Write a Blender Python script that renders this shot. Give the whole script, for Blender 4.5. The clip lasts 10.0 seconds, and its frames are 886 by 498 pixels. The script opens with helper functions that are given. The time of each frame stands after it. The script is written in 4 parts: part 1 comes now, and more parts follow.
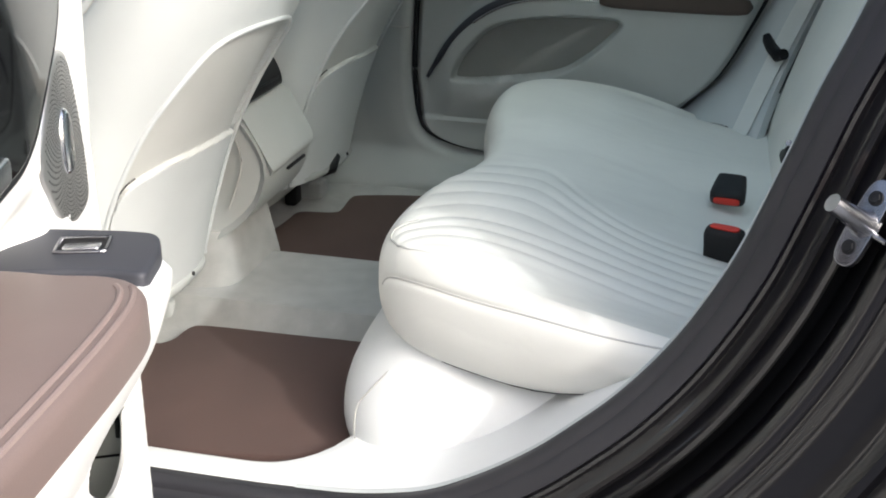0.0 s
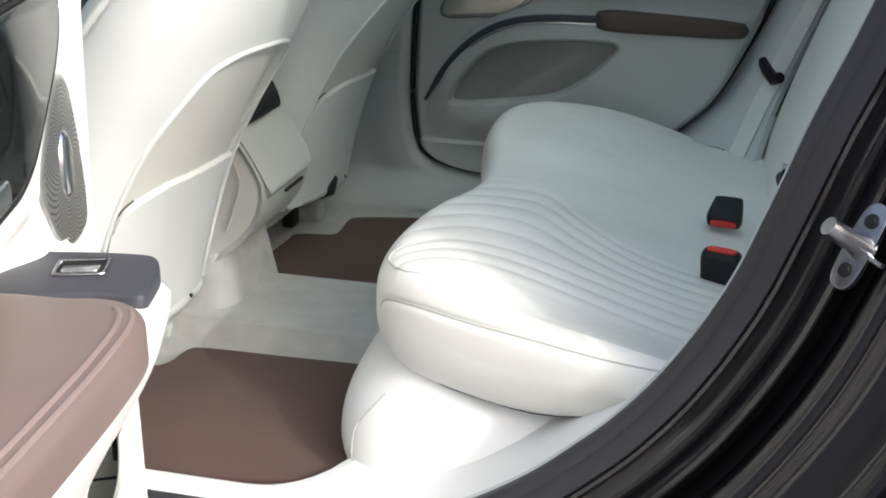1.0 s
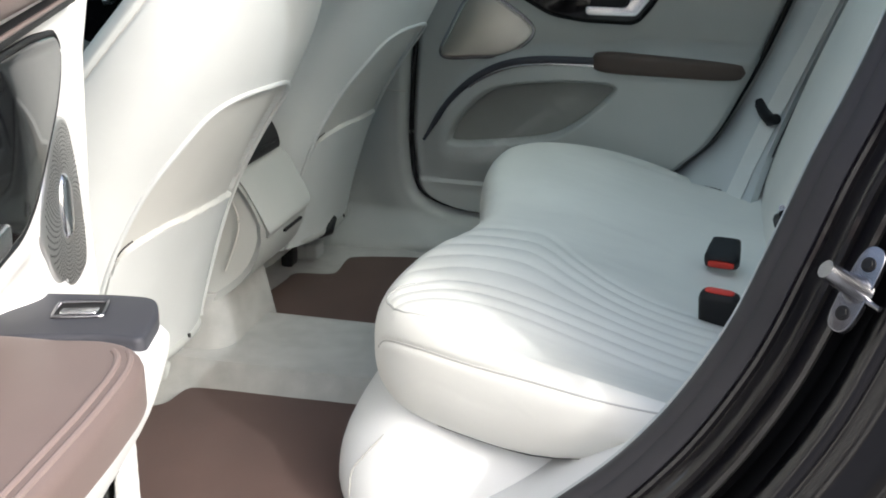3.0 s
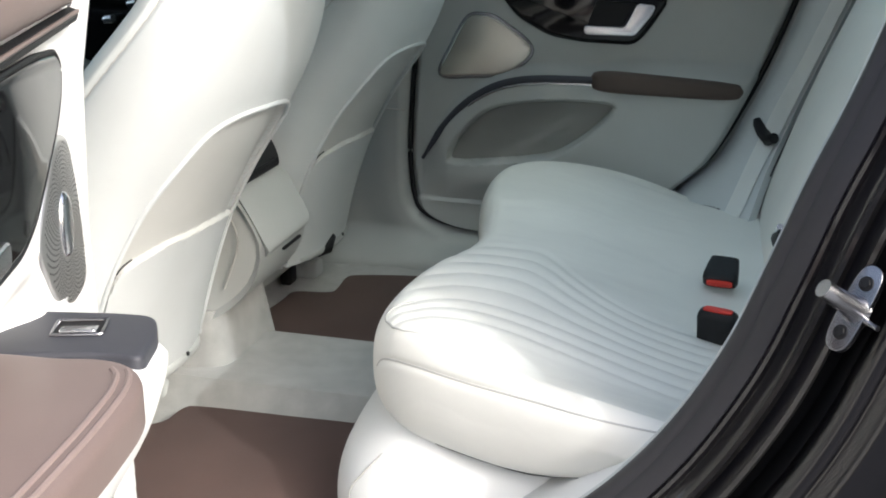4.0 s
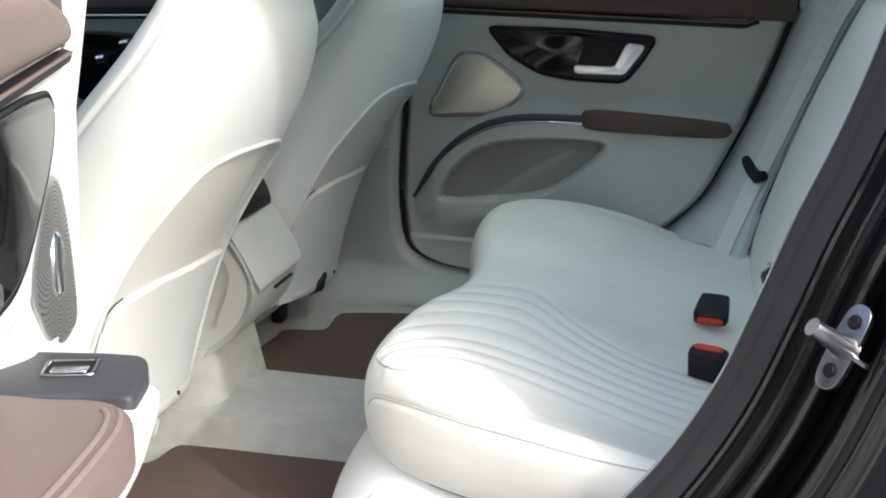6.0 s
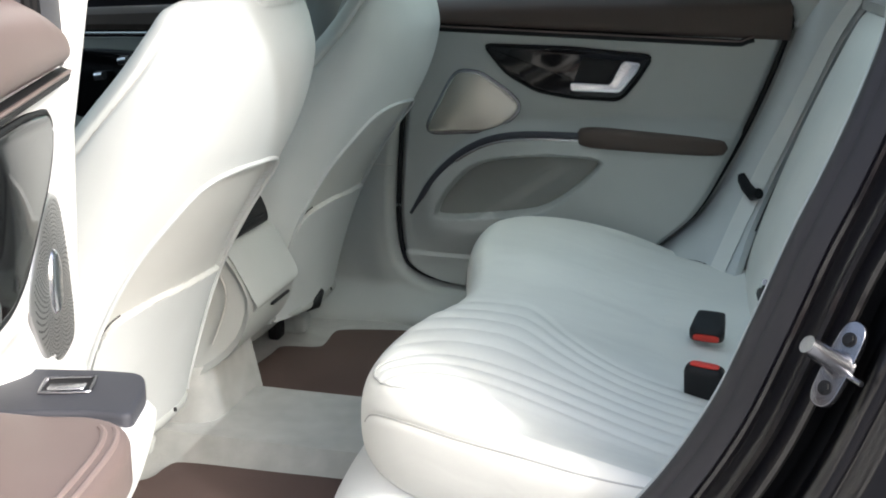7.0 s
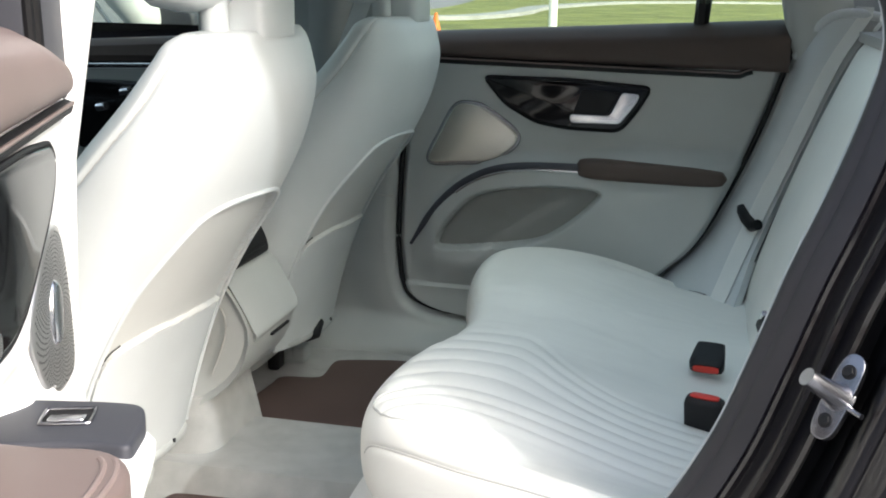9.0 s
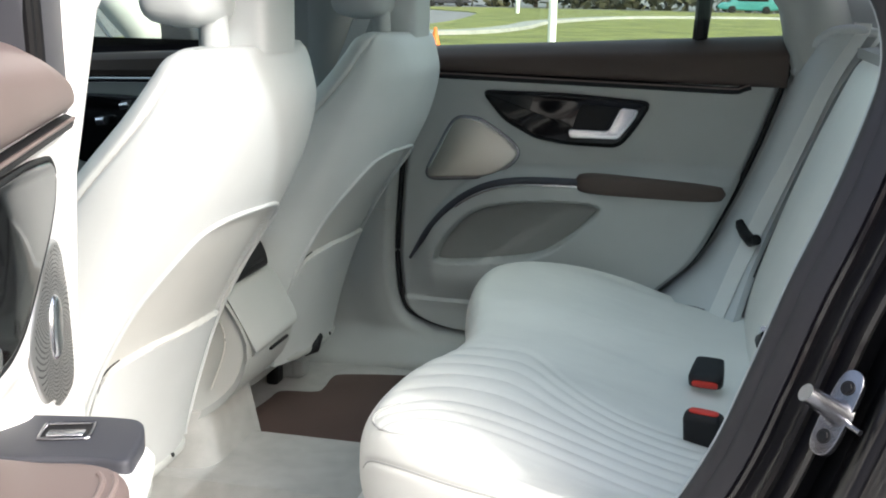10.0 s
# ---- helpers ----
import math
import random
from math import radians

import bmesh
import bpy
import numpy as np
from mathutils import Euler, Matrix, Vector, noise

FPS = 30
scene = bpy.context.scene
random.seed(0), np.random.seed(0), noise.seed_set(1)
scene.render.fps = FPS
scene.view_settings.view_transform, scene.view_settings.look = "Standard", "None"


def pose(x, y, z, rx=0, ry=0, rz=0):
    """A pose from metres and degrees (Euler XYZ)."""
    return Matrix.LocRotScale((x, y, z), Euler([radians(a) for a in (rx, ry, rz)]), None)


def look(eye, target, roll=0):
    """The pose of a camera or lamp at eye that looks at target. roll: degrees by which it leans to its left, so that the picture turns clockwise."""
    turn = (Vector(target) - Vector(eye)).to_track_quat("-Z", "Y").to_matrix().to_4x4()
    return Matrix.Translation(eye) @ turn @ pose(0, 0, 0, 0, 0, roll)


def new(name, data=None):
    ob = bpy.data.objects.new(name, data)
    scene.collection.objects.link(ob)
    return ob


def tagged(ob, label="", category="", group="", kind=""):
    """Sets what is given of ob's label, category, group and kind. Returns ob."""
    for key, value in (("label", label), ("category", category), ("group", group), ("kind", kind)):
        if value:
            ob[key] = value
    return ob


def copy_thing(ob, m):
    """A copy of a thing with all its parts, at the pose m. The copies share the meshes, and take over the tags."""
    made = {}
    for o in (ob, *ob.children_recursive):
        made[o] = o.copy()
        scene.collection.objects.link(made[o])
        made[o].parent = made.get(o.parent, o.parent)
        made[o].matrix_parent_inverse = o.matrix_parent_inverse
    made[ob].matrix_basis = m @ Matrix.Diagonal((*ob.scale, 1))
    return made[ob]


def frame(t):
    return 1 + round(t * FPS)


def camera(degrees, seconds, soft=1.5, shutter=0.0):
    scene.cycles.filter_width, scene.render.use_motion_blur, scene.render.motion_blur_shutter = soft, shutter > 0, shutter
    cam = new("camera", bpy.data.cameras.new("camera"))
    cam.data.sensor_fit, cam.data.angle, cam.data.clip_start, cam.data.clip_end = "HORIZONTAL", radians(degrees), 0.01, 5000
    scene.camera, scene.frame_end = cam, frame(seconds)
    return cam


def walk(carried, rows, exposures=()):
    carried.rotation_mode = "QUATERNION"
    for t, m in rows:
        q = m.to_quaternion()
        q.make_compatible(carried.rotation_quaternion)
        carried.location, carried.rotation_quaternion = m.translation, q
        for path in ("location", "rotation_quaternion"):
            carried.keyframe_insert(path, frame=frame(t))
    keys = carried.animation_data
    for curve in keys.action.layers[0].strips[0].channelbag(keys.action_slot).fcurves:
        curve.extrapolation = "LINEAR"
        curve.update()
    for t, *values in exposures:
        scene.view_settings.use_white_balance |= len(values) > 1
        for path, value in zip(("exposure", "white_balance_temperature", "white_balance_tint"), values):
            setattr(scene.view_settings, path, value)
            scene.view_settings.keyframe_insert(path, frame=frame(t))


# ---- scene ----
import functools

cam = camera(43.0, 10.0, soft=1.9)
PATH = [
    (0, (0.591, -1.928, 0.917), (0.149, -0.124, 0.176), 0.6),
    (0.5, (0.59, -1.93, 0.917), (0.15, -0.118, 0.194), 0.6),
    (1, (0.591, -1.931, 0.919), (0.15, -0.112, 0.214), 0.7),
    (1.5, (0.591, -1.931, 0.921), (0.149, -0.107, 0.232), 0.7),
    (2, (0.591, -1.933, 0.921), (0.149, -0.102, 0.249), 0.8),
    (2.5, (0.591, -1.932, 0.923), (0.148, -0.096, 0.266), 0.8),
    (4, (0.592, -1.935, 0.926), (0.147, -0.084, 0.315), 0.9),
    (4.5, (0.593, -1.936, 0.927), (0.149, -0.08, 0.331), 0.9),
    (5, (0.593, -1.937, 0.928), (0.153, -0.074, 0.348), 0.9),
    (5.5, (0.593, -1.937, 0.929), (0.155, -0.068, 0.365), 0.9),
    (7, (0.595, -1.943, 0.933), (0.162, -0.061, 0.412), 1.0),
    (7.5, (0.594, -1.943, 0.934), (0.161, -0.057, 0.427), 1.0),
    (8, (0.594, -1.943, 0.935), (0.16, -0.055, 0.44), 1.0),
    (8.5, (0.595, -1.945, 0.936), (0.16, -0.054, 0.452), 1.1),
    (9, (0.595, -1.946, 0.936), (0.159, -0.052, 0.466), 1.1),
    (9.5, (0.595, -1.946, 0.937), (0.159, -0.049, 0.479), 1.1),
    (10, (0.595, -1.948, 0.938), (0.159, -0.048, 0.492), 1.2),
]
walk(cam, [(t, look(eye, target, roll)) for t, eye, target, roll in PATH], exposures=[(0, 1.78), (4, 1.84), (7, 1.96), (10, 1.97)])

# ---- world, sun, exposure ----
SUN_FROM = Vector((0.815, -0.540, 0.56)).normalized()
world = bpy.data.worlds.new("sky")
scene.world = world
world.use_nodes = True
wn = world.node_tree.nodes
sky = wn.new("ShaderNodeTexSky")
sky.sky_type, sky.sun_disc = "NISHITA", False
sky.sun_elevation = math.asin(SUN_FROM.z)
sky.sun_rotation = math.atan2(SUN_FROM.x, SUN_FROM.y)
sky.air_density, sky.dust_density, sky.ozone_density = 1.0, 3.3, 0.8
haze = wn.new("ShaderNodeHueSaturation")   # a hazy, pale sky
haze.inputs["Saturation"].default_value = 0.70
world.node_tree.links.new(sky.outputs[0], haze.inputs["Color"])
world.node_tree.links.new(haze.outputs[0], wn["Background"].inputs[0])
wn["Background"].inputs[1].default_value = 0.15
sun = new("sun", bpy.data.lights.new("sun", "SUN"))
sun.data.energy, sun.data.angle, sun.data.color = 0.47, radians(0.8), (0.96, 0.99, 1.0)
sun.matrix_world = look(SUN_FROM * 20, (0, 0, 0))

# ---- materials ----
def material(name, colour, rough=0.5, metal=0.0, grain=0.0, scale=400.0, dirt=0.06, dirt_scale=6.0, coat=0.0, kind="NOISE", sheen=0.0, distance=0.0006, spec=0.5, creases=0.0):
    """A surface with colour that varies at a coarse scale, and fine relief."""
    m = bpy.data.materials.new(name)
    m.use_nodes = True
    n, l = m.node_tree.nodes, m.node_tree.links
    b = n["Principled BSDF"]
    b.inputs["Roughness"].default_value, b.inputs["Metallic"].default_value = rough, metal
    b.inputs["Coat Weight"].default_value, b.inputs["Coat Roughness"].default_value = coat, 0.04
    b.inputs["Sheen Weight"].default_value = sheen
    b.inputs["Specular IOR Level"].default_value = spec
    where = n.new("ShaderNodeTexCoord")
    big = n.new("ShaderNodeTexNoise")
    big.inputs["Scale"].default_value, big.inputs["Detail"].default_value = dirt_scale, 5.0
    l.new(where.outputs["Object"], big.inputs["Vector"])
    ramp = n.new("ShaderNodeMapRange")
    ramp.inputs["From Min"].default_value, ramp.inputs["From Max"].default_value = 0.3, 0.7
    ramp.inputs["To Min"].default_value, ramp.inputs["To Max"].default_value = 1 - dirt, 1 + dirt * 0.5
    l.new(big.outputs[0], ramp.inputs[0])
    tint = n.new("ShaderNodeVectorMath")
    tint.operation = "SCALE"
    tint.inputs[0].default_value = colour
    l.new(ramp.outputs[0], tint.inputs["Scale"])
    out = tint.outputs[0]
    if grain:
        if kind == "VORONOI":
            fine = n.new("ShaderNodeTexVoronoi")
            fine.feature = "DISTANCE_TO_EDGE"
        else:
            fine = n.new("ShaderNodeTexNoise")
            fine.inputs["Detail"].default_value = 4.0
        fine.inputs["Scale"].default_value = scale
        l.new(where.outputs["Object"], fine.inputs["Vector"])
        bump = n.new("ShaderNodeBump")
        bump.inputs["Strength"].default_value, bump.inputs["Distance"].default_value = grain, distance
        l.new(fine.outputs[0], bump.inputs["Height"])
        l.new(bump.outputs[0], b.inputs["Normal"])
        if creases:
            stretch = n.new("ShaderNodeMapping")
            stretch.inputs["Scale"].default_value, stretch.inputs["Rotation"].default_value = (4.0, 9.0, 6.0), (0, 0, 0.6)
            l.new(where.outputs["Object"], stretch.inputs["Vector"])
            fold = n.new("ShaderNodeTexNoise")
            fold.inputs["Scale"].default_value, fold.inputs["Detail"].default_value, fold.inputs["Distortion"].default_value = 1.0, 3.0, 0.8
            l.new(stretch.outputs[0], fold.inputs["Vector"])
            soft = n.new("ShaderNodeBump")
            soft.inputs["Strength"].default_value, soft.inputs["Distance"].default_value = creases, 0.012
            l.new(fold.outputs[0], soft.inputs["Height"])
            l.new(soft.outputs[0], bump.inputs["Normal"])
        small = n.new("ShaderNodeMapRange")
        small.inputs["To Min"].default_value, small.inputs["To Max"].default_value = 1 - grain * 0.12, 1 + grain * 0.08
        l.new(fine.outputs[0], small.inputs[0])
        again = n.new("ShaderNodeVectorMath")
        again.operation = "SCALE"
        l.new(out, again.inputs[0])
        l.new(small.outputs[0], again.inputs["Scale"])
        out = again.outputs[0]
    l.new(out, b.inputs["Base Color"])
    return m


# pale leather in two tones: lowered for bright seats, raised for shaded bench
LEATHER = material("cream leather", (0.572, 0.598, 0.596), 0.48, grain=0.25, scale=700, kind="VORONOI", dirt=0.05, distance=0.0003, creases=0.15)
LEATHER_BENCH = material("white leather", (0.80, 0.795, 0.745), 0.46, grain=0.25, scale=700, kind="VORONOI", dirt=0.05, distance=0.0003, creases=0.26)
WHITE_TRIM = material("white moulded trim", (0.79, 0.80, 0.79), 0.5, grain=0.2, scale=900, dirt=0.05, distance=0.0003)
# the pale trim again, its colour lowered to stand for the cabin's shade
TRIM_SHADED = material("pale trim with shade toned in", (0.445, 0.462, 0.447), 0.6, grain=0.2, scale=900, dirt=0.05, distance=0.0003)
CARPET = material("pale carpet", (0.43, 0.435, 0.415), 0.95, grain=1.0, scale=700, dirt=0.14, dirt_scale=22, sheen=0.3, distance=0.002)
MAT_BROWN = material("brown velour mat", (0.105, 0.060, 0.050), 0.95, grain=1.0, scale=1300, dirt=0.14, dirt_scale=7, sheen=0.06, distance=0.002)
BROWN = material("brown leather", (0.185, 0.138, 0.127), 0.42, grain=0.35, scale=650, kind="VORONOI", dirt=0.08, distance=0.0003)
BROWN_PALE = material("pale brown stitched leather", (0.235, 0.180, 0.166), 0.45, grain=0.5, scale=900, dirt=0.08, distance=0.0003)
# the doors' brown leather darkened, with the far side's shade in its colour
BROWN_SHADED = material("shaded brown leather", (0.080, 0.056, 0.046), 0.62, grain=0.35, scale=650, kind="VORONOI", dirt=0.1, distance=0.0003)
GREY_PLASTIC = material("dark grey soft plastic", (0.045, 0.047, 0.058), 0.55, grain=0.3, scale=1500, dirt=0.08)
# lining grey lowered so that the pocket's recess looks shaded
LINING = material("pocket lining with shade in its grey", (0.27, 0.27, 0.255), 0.9, grain=0.8, scale=1200, dirt=0.1, distance=0.001)
BLACK_GLOSS = material("black piano lacquer", (0.006, 0.006, 0.007), 0.06, dirt=0.2, coat=0.0, spec=0.4)
BLACK_PLASTIC = material("black plastic", (0.009, 0.009, 0.010), 0.5, grain=0.3, scale=1500, dirt=0.1, spec=0.3)
CHANNEL = material("black jamb channel", (0.006, 0.0055, 0.006), 0.7, grain=0.3, scale=900, dirt=0.2, spec=0.2)
# seat leather a little darker: shade of the inset back put into colour
LEATHER_INSET_SHADE = material("cream seat back with shade toned in", (0.508, 0.513, 0.491), 0.5, grain=0.2, scale=900, dirt=0.05, distance=0.0003)
RUBBER = material("dark grey door rubber", (0.024, 0.0235, 0.028), 0.5, grain=0.3, scale=900, dirt=0.15)
POLISHED = material("polished steel", (0.60, 0.60, 0.63), 0.26, metal=1.0, dirt=0.1, dirt_scale=40)
CHROME = material("satin chrome", (0.74, 0.74, 0.76), 0.24, metal=1.0, dirt=0.05)
STEEL = material("zinc-plated steel", (0.27, 0.27, 0.29), 0.25, metal=1.0, grain=0.2, scale=300, dirt=0.12, dirt_scale=30)
# grille metal with a lighter base, for the daylight on the near speaker
GRILLE_LIT = material("grille metal lightened for daylight", (0.72, 0.71, 0.70), 0.34, metal=0.9, grain=0.2, scale=500, dirt=0.06)
GRILLE = material("brushed metal grille", (0.52, 0.51, 0.47), 0.27, metal=0.9, grain=0.3, scale=500, dirt=0.08)
PAINT = material("dark brown car paint", (0.0088, 0.0080, 0.0096), 0.3, grain=0.6, scale=22, distance=0.003, dirt=0.25, dirt_scale=5, coat=0.7, spec=0.25)
RED = material("red button", (0.62, 0.035, 0.02), 0.4, dirt=0.05)
WEBBING = material("grey belt webbing", (0.76, 0.77, 0.74), 0.8, grain=0.9, scale=1500, dirt=0.08, distance=0.001)
BELT_BLACK = material("black belt edge", (0.02, 0.02, 0.022), 0.6, grain=0.3, scale=900)
HEADLINER = material("pale grey headliner", (0.38, 0.38, 0.37), 0.95, grain=0.6, scale=900)
SEAM = material("stitched seam", (0.47, 0.465, 0.44), 0.8, grain=0.3, scale=800)
GRASS = material("lawn", (0.20, 0.215, 0.055), 0.95, grain=1.0, scale=14, dirt=0.4, dirt_scale=0.6, distance=0.05)
ASPHALT = material("pale worn asphalt", (0.165, 0.167, 0.17), 0.9, grain=0.6, scale=60, dirt=0.2, dirt_scale=0.5, distance=0.005)
CONCRETE = material("pale concrete kerb", (0.30, 0.30, 0.29), 0.9, grain=0.5, scale=40, dirt=0.2, dirt_scale=2, distance=0.003)
WHITE_PAINT = material("white paint", (0.80, 0.80, 0.78), 0.4, dirt=0.05)
TEAL = material("teal van paint", (0.05, 0.24, 0.25), 0.3, coat=0.6)
RED_CAR = material("dark car paint", (0.04, 0.04, 0.05), 0.25, coat=0.6)
LEAF = material("dark foliage", (0.075, 0.072, 0.035), 0.8, grain=1.0, scale=3, dirt=0.5, dirt_scale=0.8, distance=0.1)
PLASTER = material("grey rendered wall", (0.22, 0.222, 0.225), 0.9, grain=0.6, scale=30, dirt=0.25, dirt_scale=0.7, distance=0.004)
BARK = material("bark", (0.10, 0.075, 0.055), 0.9, grain=0.8, scale=20, distance=0.01)
ORANGE = material("orange plastic", (0.75, 0.16, 0.02), 0.5)


def glass(name, tint=(0.80, 0.88, 0.79), rough=0.0):
    """A thin pane: a clear, slightly tinted sheet with a mirror-like gloss."""
    m = bpy.data.materials.new(name)
    m.use_nodes = True
    n, l = m.node_tree.nodes, m.node_tree.links
    n.remove(n["Principled BSDF"])
    t, g, mix, f = n.new("ShaderNodeBsdfTransparent"), n.new("ShaderNodeBsdfGlossy"), n.new("ShaderNodeMixShader"), n.new("ShaderNodeFresnel")
    t.inputs[0].default_value = (*tint, 1)
    g.inputs["Roughness"].default_value = rough
    f.inputs[0].default_value = 1.45
    l.new(f.outputs[0], mix.inputs[0])
    l.new(t.outputs[0], mix.inputs[1])
    l.new(g.outputs[0], mix.inputs[2])
    l.new(mix.outputs[0], n["Material Output"].inputs[0])
    return m


GLASS = glass("window glass")
ROOF_GLASS = glass("green-tinted roof glass", (0.84, 0.97, 0.85))
WINDSCREEN = glass("windscreen glass", (0.55, 0.62, 0.54))
TINTED = glass("tinted window glass", (0.32, 0.38, 0.36))
MIRROR = material("mirror glass", (0.85, 0.86, 0.88), 0.02, metal=1.0, dirt=0.02)


# ---- shape helpers ----
def finish(bm, name, mat, parent=None, label="", angle=40, flat=False):
    bmesh.ops.recalc_face_normals(bm, faces=bm.faces)
    me = bpy.data.meshes.new(name)
    bm.to_mesh(me)
    bm.free()
    for m in mat if isinstance(mat, (list, tuple)) else [mat]:
        me.materials.append(m)
    if not flat:
        me.polygons.foreach_set("use_smooth", [True] * len(me.polygons))
        me.set_sharp_from_angle(angle=radians(angle))
    ob = new(name, me)
    if parent is not None:
        ob.parent = parent
    if label:
        ob["label"] = label
    return ob


def part(name, bm, material, parent, label="", angle=40):
    """One bmesh as one mesh object under a thing or a part."""
    return finish(bm, name, material, parent, label, angle)


def thing(name, label, category, group="", kind="", at=None):
    ob = new(name)
    ob.empty_display_size = 0.05
    if at is not None:
        ob.matrix_world = at
    return tagged(ob, label, category, group, kind)


def curve_through(pts, n, closed=False):
    """n points evenly along a Catmull-Rom curve through pts."""
    p = [np.array(q, float) for q in pts]
    k = len(p)
    dense = []
    for i in range(k if closed else k - 1):
        a, b, c, d = (p[(i + j) % k] if closed else p[min(max(i + j, 0), k - 1)] for j in (-1, 0, 1, 2))
        for t in np.linspace(0, 1, 24, endpoint=False):
            dense.append(0.5 * (2 * b + (c - a) * t + (2 * a - 5 * b + 4 * c - d) * t * t + (3 * b - a - 3 * c + d) * t ** 3))
    dense.append(p[0] if closed else p[-1])
    dense = np.array(dense)
    far = np.r_[0, np.cumsum(np.linalg.norm(np.diff(dense, axis=0), axis=1))]
    at = np.linspace(0, far[-1], n + 1 if closed else n)
    out = np.stack([np.interp(at, far, dense[:, i]) for i in range(dense.shape[1])], -1)
    return out[:-1] if closed else out


def rounded(pts, r, n=6):
    """A closed polygon with its corners rounded off, its long sides straight."""
    p = [np.array(q, float) for q in pts]
    out = []
    for i, b in enumerate(p):
        a, c = p[i - 1], p[(i + 1) % len(p)]
        d = min(r, 0.45 * np.linalg.norm(a - b), 0.45 * np.linalg.norm(c - b))
        s, e = b + (a - b) / np.linalg.norm(a - b) * d, b + (c - b) / np.linalg.norm(c - b) * d
        out += [(1 - t) ** 2 * s + 2 * t * (1 - t) * b + t * t * e for t in np.linspace(0, 1, n)]
    return np.array(out)


def grow(loop, d):
    """A closed 2D loop moved outwards by d (inwards when negative)."""
    loop = np.asarray(loop, float)
    area = np.sum(loop[:, 0] * np.roll(loop[:, 1], -1) - np.roll(loop[:, 0], -1) * loop[:, 1])
    way = np.roll(loop, -1, 0) - np.roll(loop, 1, 0)
    way /= np.linalg.norm(way, axis=1, keepdims=True) + 1e-9
    return loop + d * np.sign(area) * np.stack([way[:, 1], -way[:, 0]], -1)


def rings(bm, loops, cap_first=True, cap_last=True, closed=True):
    """Skin a row of rings of equally many 3D points."""
    rows = [[bm.verts.new(p) for p in loop] for loop in loops]
    n = len(rows[0])
    for a, b in zip(rows, rows[1:]):
        for i in range(n if closed else n - 1):
            j = (i + 1) % n
            bm.faces.new((a[i], a[j], b[j], b[i]))
    if cap_first:
        bm.faces.new(rows[0])
    if cap_last:
        bm.faces.new(rows[-1])
    return rows


def pad(loop, place, low, high, edge=0.006, steps=4):
    """A plate with a rounded front edge: loop in 2D, place(u, v, w) to 3D, from depth low to high."""
    bm = bmesh.new()
    loops = [[place(u, v, low) for u, v in loop]]
    for i in range(steps + 1):
        a = i / steps * math.pi / 2
        loops.append([place(u, v, high - edge + edge * math.sin(a)) for u, v in grow(loop, -edge * (1 - math.cos(a)))])
    rings(bm, loops)
    return bm


def tube(path, radius, n=10, flat=1.0, up=(0, 0, 1), cap=True):
    """A round or flattened rod along a 3D path; radius may be a list."""
    bm = bmesh.new()
    path = [Vector(p) for p in path]
    loops = []
    for i, p in enumerate(path):
        way = (path[min(i + 1, len(path) - 1)] - path[max(i - 1, 0)]).normalized()
        side = way.cross(Vector(up))
        side = side.normalized() if side.length > 1e-4 else way.orthogonal().normalized()
        top = side.cross(way)
        r = radius[i] if isinstance(radius, (list, tuple, np.ndarray)) else radius
        loops.append([p + side * r * math.cos(a) + top * r * flat * math.sin(a) for a in (2 * math.pi * k / n for k in range(n))])
    rings(bm, loops, cap, cap)
    return bm


def sheet(fn, nu, nv, thick=0.0):
    """A grid surface fn(u, v), u and v from 0 to 1; thick: its thickness along its normals."""
    bm = bmesh.new()
    v = [[bm.verts.new(fn(i / nu, j / nv)) for j in range(nv + 1)] for i in range(nu + 1)]
    for i in range(nu):
        for j in range(nv):
            bm.faces.new((v[i][j], v[i + 1][j], v[i + 1][j + 1], v[i][j + 1]))
    if thick:
        bmesh.ops.recalc_face_normals(bm, faces=bm.faces)
        bmesh.ops.solidify(bm, geom=bm.faces[:], thickness=thick)
    return bm


def box(lo, hi, bevel=0.005, segments=3):
    bm = bmesh.new()
    bmesh.ops.create_cube(bm, size=1)
    lo, hi = Vector(lo), Vector(hi)
    for v in bm.verts:
        v.co = Vector([(lo[k] + hi[k]) / 2 + v.co[k] * (hi[k] - lo[k]) for k in range(3)])
    if bevel:
        bmesh.ops.bevel(bm, geom=bm.edges[:], offset=bevel, segments=segments, affect="EDGES", profile=0.5)
    return bm


def merge(*parts):
    """Several bmeshes joined into one."""
    out = parts[0]
    for other in parts[1:]:
        me = bpy.data.meshes.new("join")
        other.to_mesh(me)
        other.free()
        out.from_mesh(me)
        bpy.data.meshes.remove(me)
    return out


def step(e0, e1, x):
    t = np.clip((np.asarray(x, float) - e0) / (e1 - e0), 0, 1)
    return t * t * (3 - 2 * t)


def bend(x, xs, ys):
    """A smooth curve through a few heights."""
    x = float(x)
    i = min(max(int(np.searchsorted(xs, x)) - 1, 0), len(xs) - 2)
    t = min(max((x - xs[i]) / (xs[i + 1] - xs[i]), 0), 1)
    slope = lambda k: (ys[min(k + 1, len(ys) - 1)] - ys[max(k - 1, 0)]) / (xs[min(k + 1, len(xs) - 1)] - xs[max(k - 1, 0)])
    d = xs[i + 1] - xs[i]
    h = t * t * (3 - 2 * t)
    return ys[i] * (1 - h) + ys[i + 1] * h + d * (t * (1 - t) ** 2 * slope(i) - t * t * (1 - t) * slope(i + 1))


